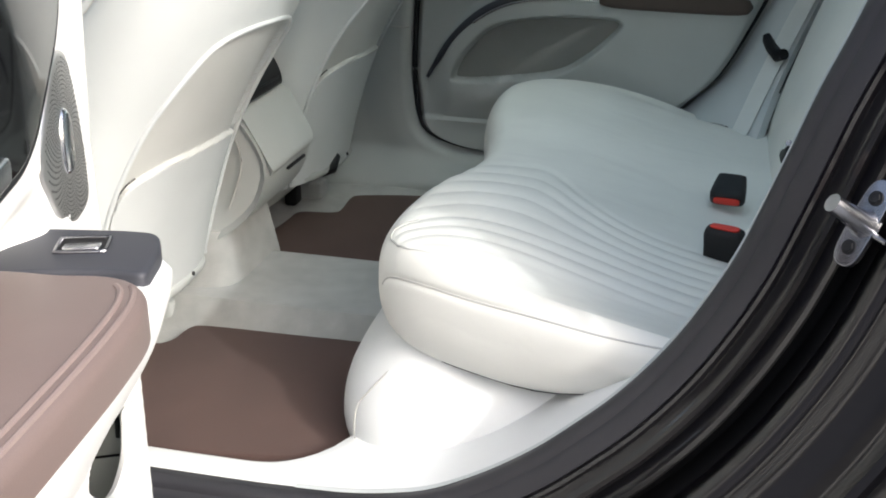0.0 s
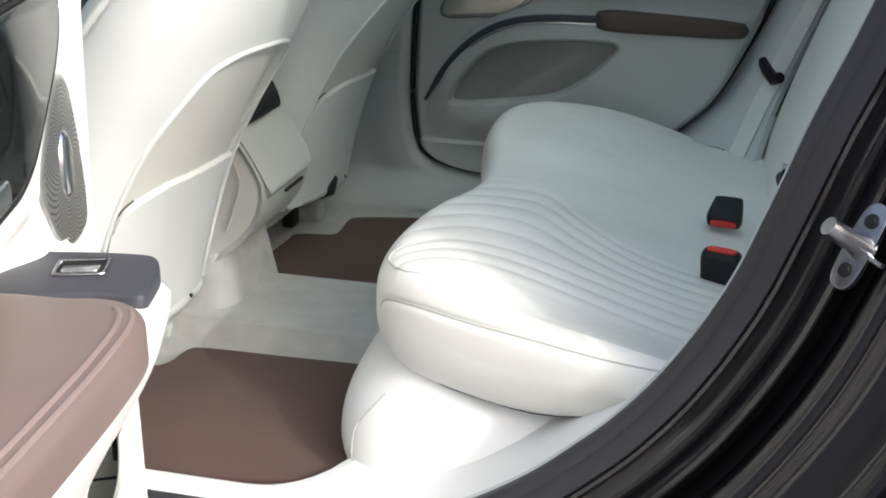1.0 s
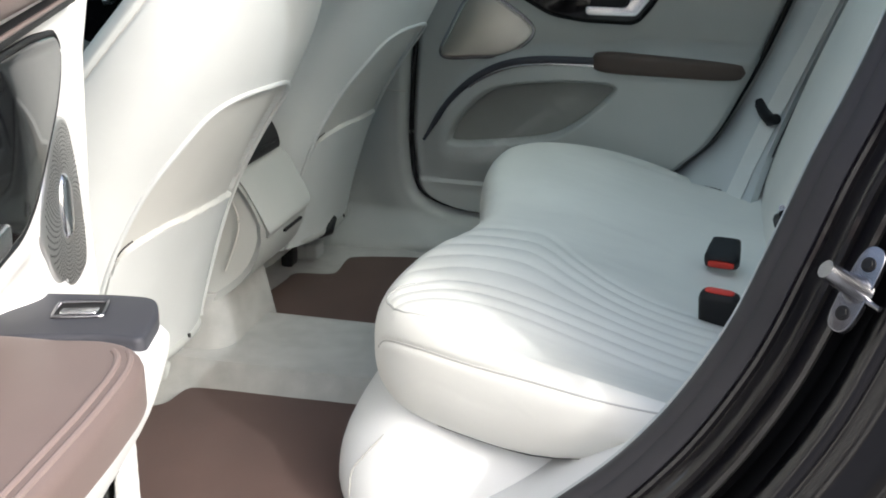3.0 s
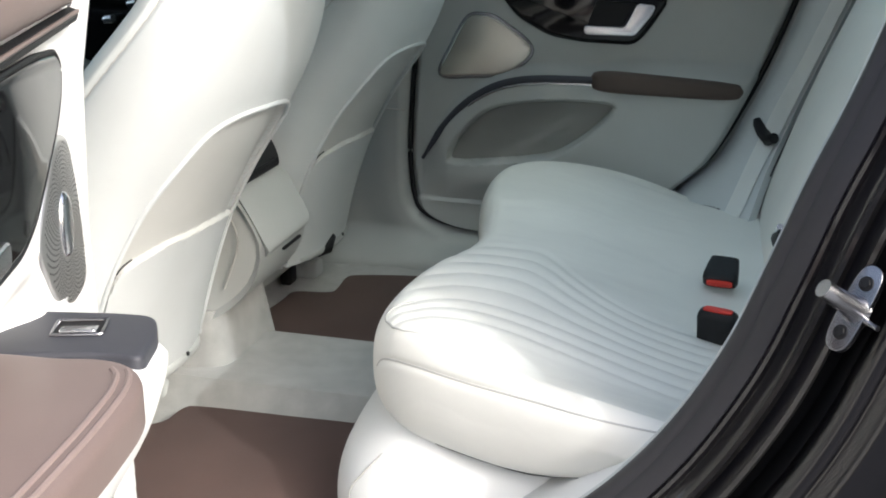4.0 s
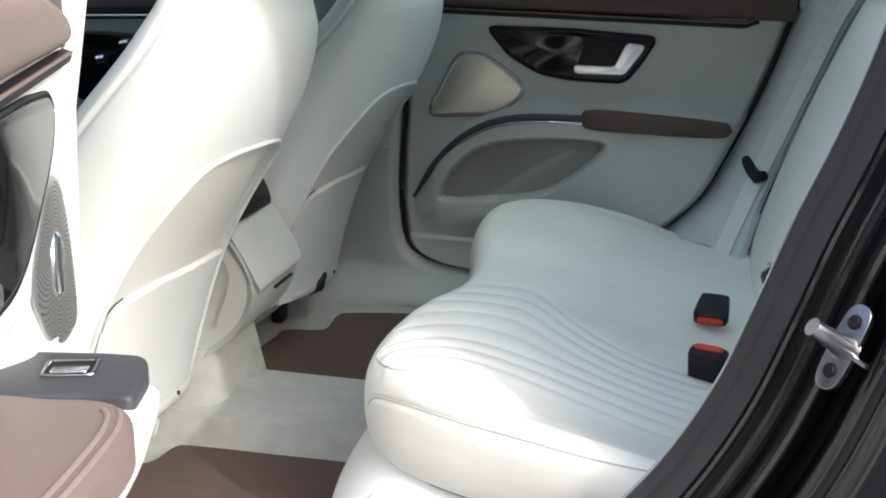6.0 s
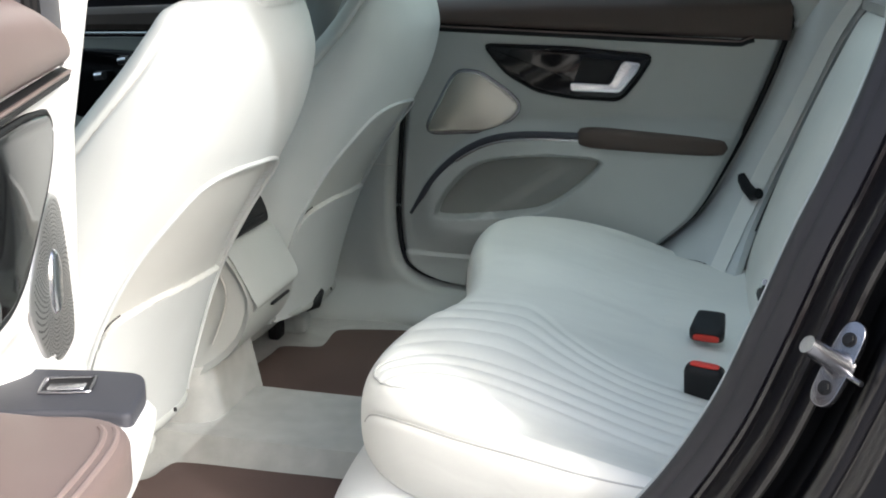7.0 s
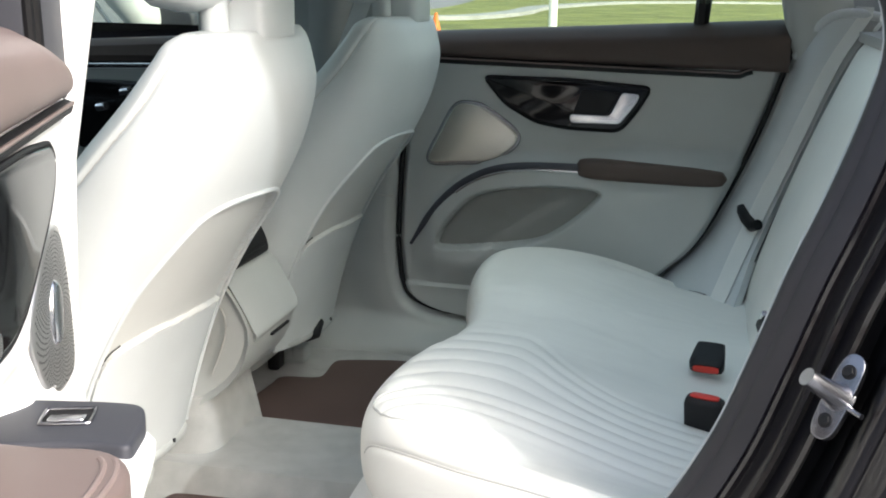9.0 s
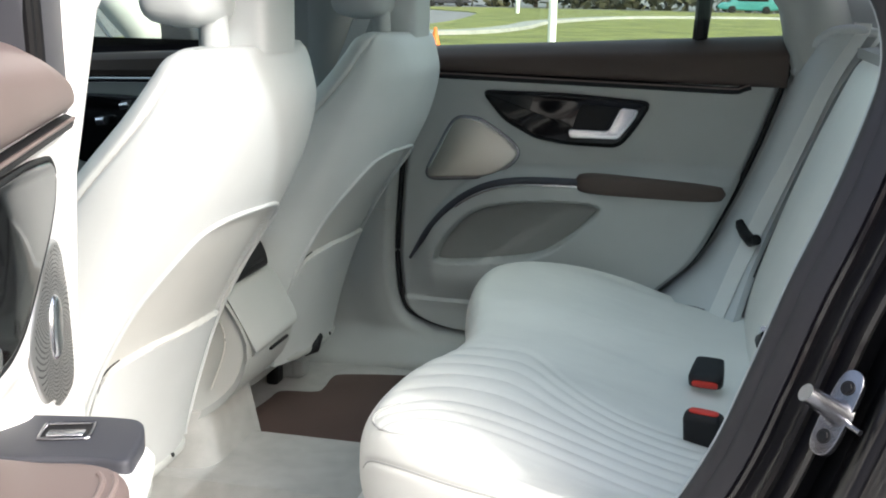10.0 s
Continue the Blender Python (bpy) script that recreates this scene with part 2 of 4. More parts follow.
def inside_depth(loop, u, v):
    """Signed distance from a closed loop: positive within it."""
    loop = np.asarray(loop, float)
    a, b = loop, np.roll(loop, -1, 0)
    p = np.stack([np.ravel(u), np.ravel(v)], -1)[:, None]
    t = np.clip(((p - a) * (b - a)).sum(-1) / ((b - a) ** 2).sum(-1), 0, 1)
    d = np.linalg.norm(p - (a + t[..., None] * (b - a)), axis=-1).min(1)
    cross = ((a[:, 1] > p[..., 1]) != (b[:, 1] > p[..., 1])) & (p[..., 0] < (b[:, 0] - a[:, 0]) * (p[..., 1] - a[:, 1]) / (b[:, 1] - a[:, 1] + 1e-12) + a[:, 0])
    return np.where(cross.sum(1) % 2 == 1, d, -d).reshape(np.shape(u))

# ---- car body: floor, side trim, door opening, roof ----
car = thing("car_body", "dark brown car body with pale cream interior trim", "car", kind="structure")

# the near door opening, in the plane of its inner lip: x along the car, z up
OPENING = [(-0.42, 0.038), (-0.30, 0.038), (-0.13, 0.038), (0.0, 0.039), (0.084, 0.041), (0.165, 0.046), (0.229, 0.057), (0.280, 0.072), (0.344, 0.106), (0.409, 0.151), (0.461, 0.197), (0.518, 0.255),
           (0.577, 0.335), (0.631, 0.437), (0.668, 0.541), (0.699, 0.638), (0.724, 0.705), (0.745, 0.767), (0.762, 0.826), (0.770, 0.863), (0.768, 0.900), (0.752, 0.942), (0.700, 1.02), (0.56, 1.10)]
rim = curve_through(OPENING, 120)
rim_way = np.gradient(rim, axis=0)
rim_way /= np.linalg.norm(rim_way, axis=1, keepdims=True)
rim_out = np.stack([rim_way[:, 1], -rim_way[:, 0]], -1)   # away from the opening


def along_rim(profile, first=0, last=None):
    """Sweep a profile of (outwards, y) round the opening."""
    bm = bmesh.new()
    loops = [[(min(r[0] + o[0] * a, 1.46), y, max(r[1] + o[1] * a, -0.17)) for a, y in profile] for r, o in zip(rim[first:last], rim_out[first:last])]
    rings(bm, loops, False, False, closed=False)
    return bm


def arc(cx, cy, r, a0, a1, n=6):
    return [(cx + r * math.cos(radians(a)), cy + r * math.sin(radians(a))) for a in np.linspace(a0, a1, n)]


def side_trim(u, v):
    """From the lip of the opening inwards to the foot of the seat."""
    k = 1 + int(round(u * 87))
    (x, z), (ox, oz) = rim[k], rim_out[k]
    reach = 0.05 + 0.16 * (1 - math.sqrt(1 - min(max((x - 0.0) / 0.13, 0), 1) ** 2)) - 0.175 * float(step(0.13, 0.30, z))
    sink = 0.05 * v * v * float(step(0.15, 0.35, z)) - 0.004 * math.sin(math.pi * v)
    return Vector((x + ox * sink, -0.705 + reach * v, z + oz * sink))


part("side_trim", sheet(side_trim, 87, 16), WHITE_TRIM, car, "white side trim beside the rear seat")
part("door_seal", along_rim([(0.0, -0.70)] + arc(0.012, -0.72, 0.016, 150, 260) + [(0.014, -0.745), (0.03, -0.752), (0.034, -0.748)]), RUBBER, car, "dark grey rubber door seal")
part("lip_edge", along_rim([(-0.0015, -0.706), (-0.003, -0.700), (-0.0005, -0.694)], first=30), LEATHER, car, "bright edge of the trim")
part("door_jamb", along_rim([(0.030, -0.742), (0.033, -0.756), (0.037, -0.758), (0.043, -0.752), (0.050, -0.757), (0.055, -0.770), (0.060, -0.772), (0.066, -0.766), (0.070, -0.772), (0.074, -0.790), (0.080, -0.793)]), PAINT, car, "glossy dark brown door jamb")
part("jamb_channel", along_rim([(0.078, -0.795), (0.082, -0.790), (0.083, -0.760), (0.102, -0.756), (0.106, -0.800), (0.108, -0.822)]), CHANNEL, car, "black channel along the door jamb")
part("jamb_ridge", along_rim([(0.106, -0.800), (0.108, -0.822)] + arc(0.122, -0.822, 0.013, 190, 300, 8) + [(0.133, -0.836), (0.136, -0.842), (0.139, -0.846)]), PAINT, car, "glossy ridge of the door jamb")
part("quarter_panel", along_rim([(0.136, -0.842), (0.141, -0.850), (0.150, -0.854), (0.185, -0.862), (0.192, -0.870), (0.195, -0.884), (0.203, -0.888), (0.212, -0.884), (0.218, -0.892), (0.224, -0.912), (0.236, -0.922), (0.26, -0.928), (0.32, -0.936), (0.42, -0.938), (0.60, -0.93), (0.9, -0.90)]), PAINT, car, "glossy dark brown rear quarter panel")

# floor
def floor_z(x, y):
    hump = 0.056 * (step(-0.222, -0.168, y) - step(0.07, 0.125, y))
    edge = 0.045 * (step(0.62, 0.72, abs(y)))
    return float(hump + edge)


bm = sheet(lambda u, v: (-1.4 + 2.2 * u, -0.70 + 1.44 * v, floor_z(0, -0.70 + 1.44 * v)), 40, 96, 0)
part("carpet", bm, CARPET, car, "pale cream floor carpet")

# far side of the body, and the shell that closes the car
FRONT_Z = [0.100, 0.106, 0.115, 0.142, 0.180, 0.230, 0.300, 0.460, 0.600, 0.900]
FRONT_S = [0.260, 0.160, 0.095, 0.032, 0.010, 0.001, -0.004, 0.002, 0.012, 0.036]
REAR_Z = [0.100, 0.160, 0.210, 0.266, 0.332, 0.454, 0.560, 0.682, 0.850, 0.900]
REAR_S = [0.430, 0.540, 0.600, 0.655, 0.720, 0.784, 0.829, 0.871, 0.918, 0.928]
door_front = lambda z: bend(z, FRONT_Z, FRONT_S)
door_rear = lambda z: bend(z, REAR_Z, REAR_S)


FAR_LOOP = [(-0.13 + door_front(z), z) for z in np.linspace(0.99, 0.101, 60)] + [(-0.13 + door_rear(z), z) for z in np.linspace(0.101, 0.99, 60)]


def far_side():
    """The trim round the far door: a rounded ridge beside the seal that falls away to the floor."""
    nu, nv = 190, 150
    xs, zs = np.meshgrid(np.linspace(-0.66, 0.66, nu + 1), np.linspace(-0.02, 0.92, nv + 1), indexing="ij")
    out = -inside_depth(FAR_LOOP, xs, zs)
    ridge = 0.036 * step(0.0, 0.034, out) - 0.018 * step(0.055, 0.150, out)
    y = 0.748 - ridge - 0.012 * step(0.10, 0.35, out) - 0.075 * step(0.105, 0.015, zs) * step(0.02, 0.08, out)
    bm = bmesh.new()
    v = [[bm.verts.new((xs[i, j], y[i, j], zs[i, j])) for j in range(nv + 1)] for i in range(nu + 1)]
    for i in range(nu):
        for j in range(nv):
            if max(out[i, j], out[i + 1, j], out[i, j + 1], out[i + 1, j + 1]) > -0.004 and not (xs[i, j] > 0.1 and zs[i, j] > 0.13):
                bm.faces.new((v[i][j], v[i + 1][j], v[i + 1][j + 1], v[i][j + 1]))
    bmesh.ops.delete(bm, geom=[p for p in bm.verts if not p.link_faces], context="VERTS")
    return bm


part("b_pillar_trim", far_side(), TRIM_SHADED, car, "pale pillar and sill trim, shade in its colour", angle=60)
part("trim_joint", tube([(x, 0.7245, 0.405) for x in np.linspace(-0.60, -0.27, 8)] + [(-0.235, 0.720, 0.4045), (-0.20, 0.712, 0.404), (-0.17, 0.7105, 0.403), (-0.15, 0.722, 0.402)], 0.0024, 6), SEAM, car)
def c_post(u, v):
    z = 0.10 + 0.88 * v
    x0 = -0.13 + door_rear(z) + 0.006
    x1 = 0.80 + 0.37 * (z - 0.25) * 0.9
    x = x0 + (x1 - x0) * u
    y = 0.745 - 0.12 * float(step(0.0, 1.0, u))
    return Vector((x, y, z))


part("c_pillar_trim", sheet(c_post, 30, 80), TRIM_SHADED, car, "pale trim beside the rear seat")
# dark rubber round the far door
loop = [(-0.134 + door_front(z), 0.735, z) for z in np.linspace(0.88, 0.101, 90)] + [(-0.126 + door_rear(z), 0.735, z) for z in np.linspace(0.101, 0.88, 90)]
part("far_door_seal", tube(loop, 0.0065, 8), BLACK_PLASTIC, car, "black rubber seal round the door")

# roof, posts, far flank, tail and nose
def roof(u, v):
    x, y = -0.95 + 2.17 * u, -0.60 + 1.20 * v
    return Vector((x, y, 1.17 - 0.06 * (y / 0.6) ** 2 - 0.07 * ((x + 0.1) / 1.5) ** 2))


ROOF_PIECES = ((0.0, 0.46, 0.0, 1.0), (0.86, 1.0, 0.0, 1.0), (0.46, 0.86, 0.0, 0.12), (0.46, 0.86, 0.88, 1.0))


def roof_frame():
    bm = bmesh.new()
    for u0, u1, v0, v1 in ROOF_PIECES:
        bm = merge(bm, sheet(lambda u, v: roof(u0 + (u1 - u0) * u, v0 + (v1 - v0) * v), 16, 8, -0.035))
    return bm


part("roof", roof_frame(), [PAINT], car, "dark brown roof frame")
part("headliner", merge(*[sheet(lambda u, v, q=q: roof(q[0] + (q[1] - q[0]) * u, q[2] + (q[3] - q[2]) * v) - Vector((0, 0, 0.045)), 16, 8) for q in ROOF_PIECES]), HEADLINER, car, "pale headliner")
part("roof_glass", sheet(lambda u, v: roof(0.46 + 0.40 * u, 0.12 + 0.76 * v) + Vector((0, 0, 0.004)), 20, 10), ROOF_GLASS, car, "green-tinted glass roof")

part("far_flank", sheet(lambda u, v: Vector((-2.45 + 4.0 * u, 0.86 + 0.09 * math.sin(math.pi * v), -0.15 + 0.95 * v)), 20, 12), PAINT, car, "dark brown outer flank")
part("b_pillar", tube([(-0.335, 0.78, 0.66), (-0.320, 0.77, 0.86), (-0.29, 0.73, 1.0), (-0.22, 0.62, 1.13)], 0.070, 14, up=(1, 0, 0)), TRIM_SHADED, car, "pale roof pillar")
part("near_b_pillar", tube([(-0.205, -0.745, 0.0), (-0.196, -0.75, 0.46), (-0.183, -0.75, 0.72), (-0.150, -0.74, 0.92), (-0.12, -0.70, 1.02), (-0.08, -0.62, 1.13)], 0.045, 16, up=(1, 0, 0)), WHITE_TRIM, car, "white pillar trim beside the front seat")
part("c_pillar", merge(tube([(0.86, 0.76, 0.80), (0.80, 0.72, 0.95), (0.66, 0.62, 1.10)], [0.09, 0.07, 0.05], 14)), TRIM_SHADED, car, "pale roof pillar")
part("parcel_shelf", sheet(lambda u, v: Vector((0.90 + 0.5 * u, -0.70 + 1.40 * v, 0.84 + 0.02 * u)), 6, 10, 0.02), HEADLINER, car, "pale parcel shelf")
part("tail", sheet(lambda u, v: Vector((1.40 + 0.25 * math.sin(math.pi * v), -0.92 + 1.84 * u, -0.15 + 1.02 * v)), 12, 12), PAINT, car)
part("boot_lid", sheet(lambda u, v: Vector((1.40 + 0.10 * u, -0.90 + 1.80 * v, 0.865 + 0.01 * u)), 4, 10, 0.02), PAINT, car, "dark brown boot lid")
part("dashboard", box((-1.55, -0.72, 0.10), (-1.12, 0.72, 0.60), 0.06, 4), GREY_PLASTIC, car, "dark dashboard")
part("bulkhead", box((-1.62, -0.74, -0.05), (-1.50, 0.74, 0.62), 0.01), GREY_PLASTIC, car)
part("a_pillar", tube([(-1.45, 0.78, 0.80), (-0.95, 0.66, 1.07)], 0.03, 10), TRIM_SHADED, car)
part("near_a_pillar", tube([(-1.45, -0.78, 0.80), (-0.95, -0.66, 1.07)], 0.03, 10), TRIM_SHADED, car)
part("underbody", box((-2.2, -0.90, -0.16), (1.6, 0.90, -0.03), 0.03), BLACK_PLASTIC, car)
part("near_sill", along_rim([(0.146, -0.860), (0.150, -0.90), (0.17, -0.92), (0.20, -0.915)], last=60), PAINT, car, "dark brown door sill")
# near front door and the glazing, which close the cabin
near_front = thing("near_front_door", "closed front car door of dark brown paint", "car door")
part("panel", sheet(lambda u, v: Vector((-1.25 + 0.95 * u, -0.80 - 0.10 * math.sin(math.pi * v), 0.0 + 0.84 * v)), 12, 12, 0.04), PAINT, near_front, "dark brown outer panel")
part("inner_panel", sheet(lambda u, v: Vector((-1.25 + 0.95 * u, -0.755, 0.05 + 0.78 * v)), 12, 12), TRIM_SHADED, near_front, "pale inner panel")
for name, quad in (("windscreen", ((-1.50, -0.70, 0.78), (-1.50, 0.70, 0.78), (-0.93, 0.58, 1.08), (-0.93, -0.58, 1.08))), ("rear_window", ((1.45, -0.66, 0.86), (1.45, 0.66, 0.86), (1.20, 0.56, 1.05), (1.20, -0.56, 1.05))),
                   ("near_front_window", ((-1.25, -0.80, 0.84), (-0.20, -0.80, 0.84), (-0.20, -0.64, 1.12), (-0.85, -0.64, 1.09))), ("far_front_window", ((-1.30, 0.80, 0.76), (-0.26, 0.80, 0.82), (-0.24, 0.64, 1.12), (-0.90, 0.64, 1.08))),
                   ("far_rear_window", ((-0.20, 0.80, 0.80), (0.80, 0.80, 0.84), (0.62, 0.64, 1.10), (-0.16, 0.64, 1.12)))):
    bm = bmesh.new()
    bm.faces.new([bm.verts.new(p) for p in quad])
    bmesh.ops.solidify(bm, geom=bm.faces[:], thickness=0.004)
    part(name, bm, WINDSCREEN if name == "windscreen" else TINTED if name in ("rear_window", "near_front_window") else GLASS, car, "tinted car window glass")
part("quarter_post", tube([(0.570, 0.79, 0.82), (0.578, 0.775, 0.93), (0.560, 0.66, 1.09)], 0.019, 8), BLACK_PLASTIC, car, "black window divider")
part("near_quarter_trim", sheet(lambda u, v: Vector((0.80 + 0.69 * u, -0.735 + 0.13 * v * v, 0.45 + 0.68 * v)), 10, 10, 0.01), TRIM_SHADED, car, "pale quarter trim")

part("bonnet", sheet(lambda u, v: Vector((-2.45 + 0.95 * u, -0.88 + 1.76 * v, 0.58 + 0.16 * math.sin(math.pi * u / 2) - 0.10 * (2 * v - 1) ** 4)), 14, 14, 0.02), PAINT, car, "dark brown bonnet")
part("nose", sheet(lambda u, v: Vector((-2.45 - 0.12 * math.sin(math.pi * u), -0.88 + 1.76 * u, -0.15 + 0.73 * v)), 14, 8, 0.02), PAINT, car)
part("near_wing", sheet(lambda u, v: Vector((-2.45 + 1.2 * u, -0.86 - 0.05 * math.sin(math.pi * v), -0.15 + 0.75 * v)), 12, 10, 0.02), PAINT, car)
for x in (-1.85, 1.25):
    for y in (-0.80, 0.80):
        wheel = part("wheel", tube([(x, y - 0.10, -0.03), (x, y + 0.10, -0.03)], 0.22, 28), GRILLE, car, "alloy rim")
        ring = [Vector((x + 0.285 * math.cos(a), y, -0.03 + 0.285 * math.sin(a))) for a in np.linspace(0, 2 * math.pi, 41)]
        part("tyre", tube(ring, 0.055, 10, 1.9, up=(0, 1, 0)), BLACK_PLASTIC, wheel, "black rubber tyre")

# ---- rear bench ----
XF_Y = [0.0, 0.12, 0.25, 0.36, 0.45, 0.50, 0.55, 0.60, 0.65, 0.68, 0.70]
XF_X = [0.185, 0.170, 0.142, 0.130, 0.133, 0.149, 0.195, 0.290, 0.420, 0.540, 0.640]


def lobe(y):
    return math.exp(-((abs(y) - 0.37) / 0.24) ** 4)


PANEL_X = [0.10, 0.21, 0.28, 0.32, 0.355, 0.392, 0.436, 0.475, 0.521, 0.60, 0.74]
PANEL_A = [0.10, 0.095, 0.076, 0.070, 0.105, 0.163, 0.212, 0.241, 0.259, 0.271, 0.28]
FIFTH_X, FIFTH_A = [0.10, 0.150, 0.190, 0.226, 0.30, 0.45, 0.60, 0.74], [0.49, 0.462, 0.428, 0.402, 0.394, 0.416, 0.438, 0.45]


def pleat(x, y):
    """Soft channels over each outer seat: the inner ones follow the panel's curved edge, the outer ones run nearly straight."""
    first, fifth, a = bend(x, PANEL_X, PANEL_A), bend(x, FIFTH_X, FIFTH_A), abs(y)
    q = 5 * (a - first) / (fifth - first) if a < fifth else 5 + (a - fifth) / 0.037
    deep = (0.0036 if y < 0 else 0.0002) * float(step(0.140, 0.185, x))
    if q < 0:
        return -0.62 * deep * float(step(-0.45, 0.0, q))
    return deep * float(step(8.4, 7.0, q)) * (abs(math.sin(math.pi * q)) ** 0.7 - 0.60)


def seam_height(a):
    """Height of the seam round the front and flank of the cushion."""
    return bend(a, [0.506, 0.513, 0.526, 0.545, 0.570, 0.60, 0.64, 0.70], [0.268, 0.279, 0.289, 0.2965, 0.301, 0.301, 0.302, 0.297])


def bench_top(x, y):
    return 0.328 + 0.016 * lobe(y) - 0.082 * float(step(0.22, 0.70, x)) + (0.042 if y < 0 else -0.040) * float(step(0.50, 0.69, abs(y)) * step(0.25, 0.60, x))


def bench(y, v):
    """Skin of the cushion: v from the lower front over the roll to the back."""
    xf = bend(abs(y), XF_Y, XF_X)
    low = 0.188 + 0.108 * float(step(0.29, 0.60, xf))
    high = bench_top(xf + 0.06, y)
    low = high - 0.05 - 0.5 * (high - low - 0.05 + math.hypot(high - low - 0.05, 0.03))
    depth = 0.055 + 0.06 * float(step(0.54, 0.66, abs(y)))
    if v < 0.5:
        a = -math.pi / 2 + v / 0.5 * math.pi
        c, s = math.cos(a), math.sin(a)
        x = xf + depth * (1 - abs(c) ** 0.75)
        z = (low + high) / 2 + (high - low) / 2 * math.copysign(abs(s) ** 0.8, s)
        dent = 0.0028 * math.exp(-((z - seam_height(abs(y))) / 0.0055) ** 2) * float(step(0.503, 0.515, abs(y)) * step(0.69, 0.60, abs(y)))
        return Vector((x + 0.5 * dent, y - math.copysign(0.85 * dent, y), z + (pleat(x, y) if s > 0 else 0) * max(s, 0)))
    t = (v - 0.5) / 0.5
    x0 = xf + depth
    x = x0 + (0.74 - x0) * t
    z = bench_top(x, y) + (high - bench_top(x0, y)) * (1 - t)
    return Vector((x, y, z + pleat(x, y)))


rear_bench = thing("rear_bench", "white leather rear bench seat with pleated outer places", "bench seat")
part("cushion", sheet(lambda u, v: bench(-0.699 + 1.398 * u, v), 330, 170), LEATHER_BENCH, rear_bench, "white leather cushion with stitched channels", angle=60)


def on_bench(y, axis, goal, low, high):
    """The point of the cushion's skin at y where the given coordinate reaches goal."""
    for _ in range(24):
        mid = (low + high) / 2
        low, high = (mid, high) if bench(y, mid)[axis] < goal else (low, mid)
    return bench(y, (low + high) / 2)


for sign in (-1, 1):
    line = [on_bench(sign * a, 2, seam_height(a), 0.03, 0.49) for a in np.linspace(0.507, 0.690, 70)]
    part("side_seam", tube(line, 0.0013, 6), SEAM, rear_bench)
    if sign > 0:
        continue   # the far panel's edge lies out of view, behind the roll
    line = [on_bench(sign * a, 0, bend(a, [0.430, 0.450, 0.462, 0.475, 0.495, 0.520, 0.532, 0.545, 0.56], [0.190, 0.171, 0.162, 0.1585, 0.166, 0.187, 0.206, 0.245, 0.32]), 0.26, 0.8) + Vector((0, 0, 0.0005)) for a in np.linspace(0.432, 0.543, 60)]
    part("panel_seam", tube(line, [0.0016 * min(1, (60 - i) / 16) for i in range(60)], 6), SEAM, rear_bench)
# black rod drawn as the shade in the gap below the cushion
line = [bench(y, 0.02) + Vector((0.004, 0, -0.002)) for y in np.linspace(-0.645, 0.645, 120)]
part("gap_shade", tube(line, [0.0022 * min(1, 0.15 + min(i, 119 - i) / 14) for i in range(120)], 6), BLACK_PLASTIC, rear_bench, "painted shade in the gap under the cushion")


def plinth_ring(z, n=96):
    fx = bend(z, [0.0, 0.05, 0.12, 0.20], [0.077, 0.064, 0.080, 0.150])
    half = bend(z, [0.0, 0.08, 0.14, 0.20], [0.60, 0.605, 0.592, 0.555])
    out = []
    for k in range(n):
        a = 2 * math.pi * k / n
        c, s = math.cos(a), math.sin(a)
        out.append(((fx + 0.80) / 2 + (0.80 - fx) / 2 * math.copysign(abs(c) ** 0.34, c), half * math.copysign(abs(s) ** 0.34, s), z))
    return out


bm = bmesh.new()
rings(bm, [plinth_ring(z) for z in np.linspace(-0.02, 0.215, 18)], True, True)
part("seat_base", bm, WHITE_TRIM, rear_bench, "white moulded seat base")
part("base_seam", tube(curve_through([(0.192, -0.536, 0.168), (0.181, -0.546, 0.16), (0.166, -0.558, 0.145), (0.149, -0.566, 0.125), (0.132, -0.567, 0.10), (0.127, -0.569, 0.065), (0.128, -0.569, 0.045)], 30), 0.0014, 6), SEAM, rear_bench)

# backrest
def backrest(u, v):
    """u across from the near to the far side, v up."""
    y = -0.66 + 1.32 * u
    z = 0.23 + 0.66 * v
    x = 0.725 + 0.34 * (z - 0.27)
    shape = 0.045 * lobe(y) * math.sin(math.pi * min(v * 1.05, 1)) ** 0.5
    side = float(step(0.52, 0.66, abs(y)))
    top = float(step(0.84, 1.0, v))
    x += 0.10 * side ** 2 + 0.09 * top ** 2 - 0.035 * shape / 0.045
    return Vector((x, y, z - 0.03 * side * top))


part("backrest", sheet(backrest, 120, 60, -0.06), LEATHER_BENCH, rear_bench, "white leather backrest")

# far side bolster, between the door and the seat belt
SIDE_Z, SIDE_X, SIDE_Y = [0.20, 0.25, 0.34, 0.43, 0.54, 0.65, 0.77, 0.87], [0.655, 0.680, 0.712, 0.748, 0.790, 0.831, 0.880, 0.942], [0.38, 0.43, 0.53, 0.585, 0.60, 0.60, 0.60, 0.60]


def side_bolster(u, v, lift=0.0):
    """u from the door seal to the belt, v up."""
    zl, zr = 0.21 + 0.565 * v, 0.20 + 0.67 * v
    a = Vector((-0.126 + door_rear(zl) + 0.014, 0.733, zl))
    b = Vector((bend(zr, SIDE_Z, SIDE_X), bend(zr, SIDE_Z, SIDE_Y), zr))
    top = 0.035 * math.sin(math.pi * u) * v ** 4
    return a.lerp(b, u) + Vector((-0.62, -0.68, 0.38)) * (0.026 * math.sin(math.pi * u) ** 1.3 + lift) + Vector((0, 0, top))


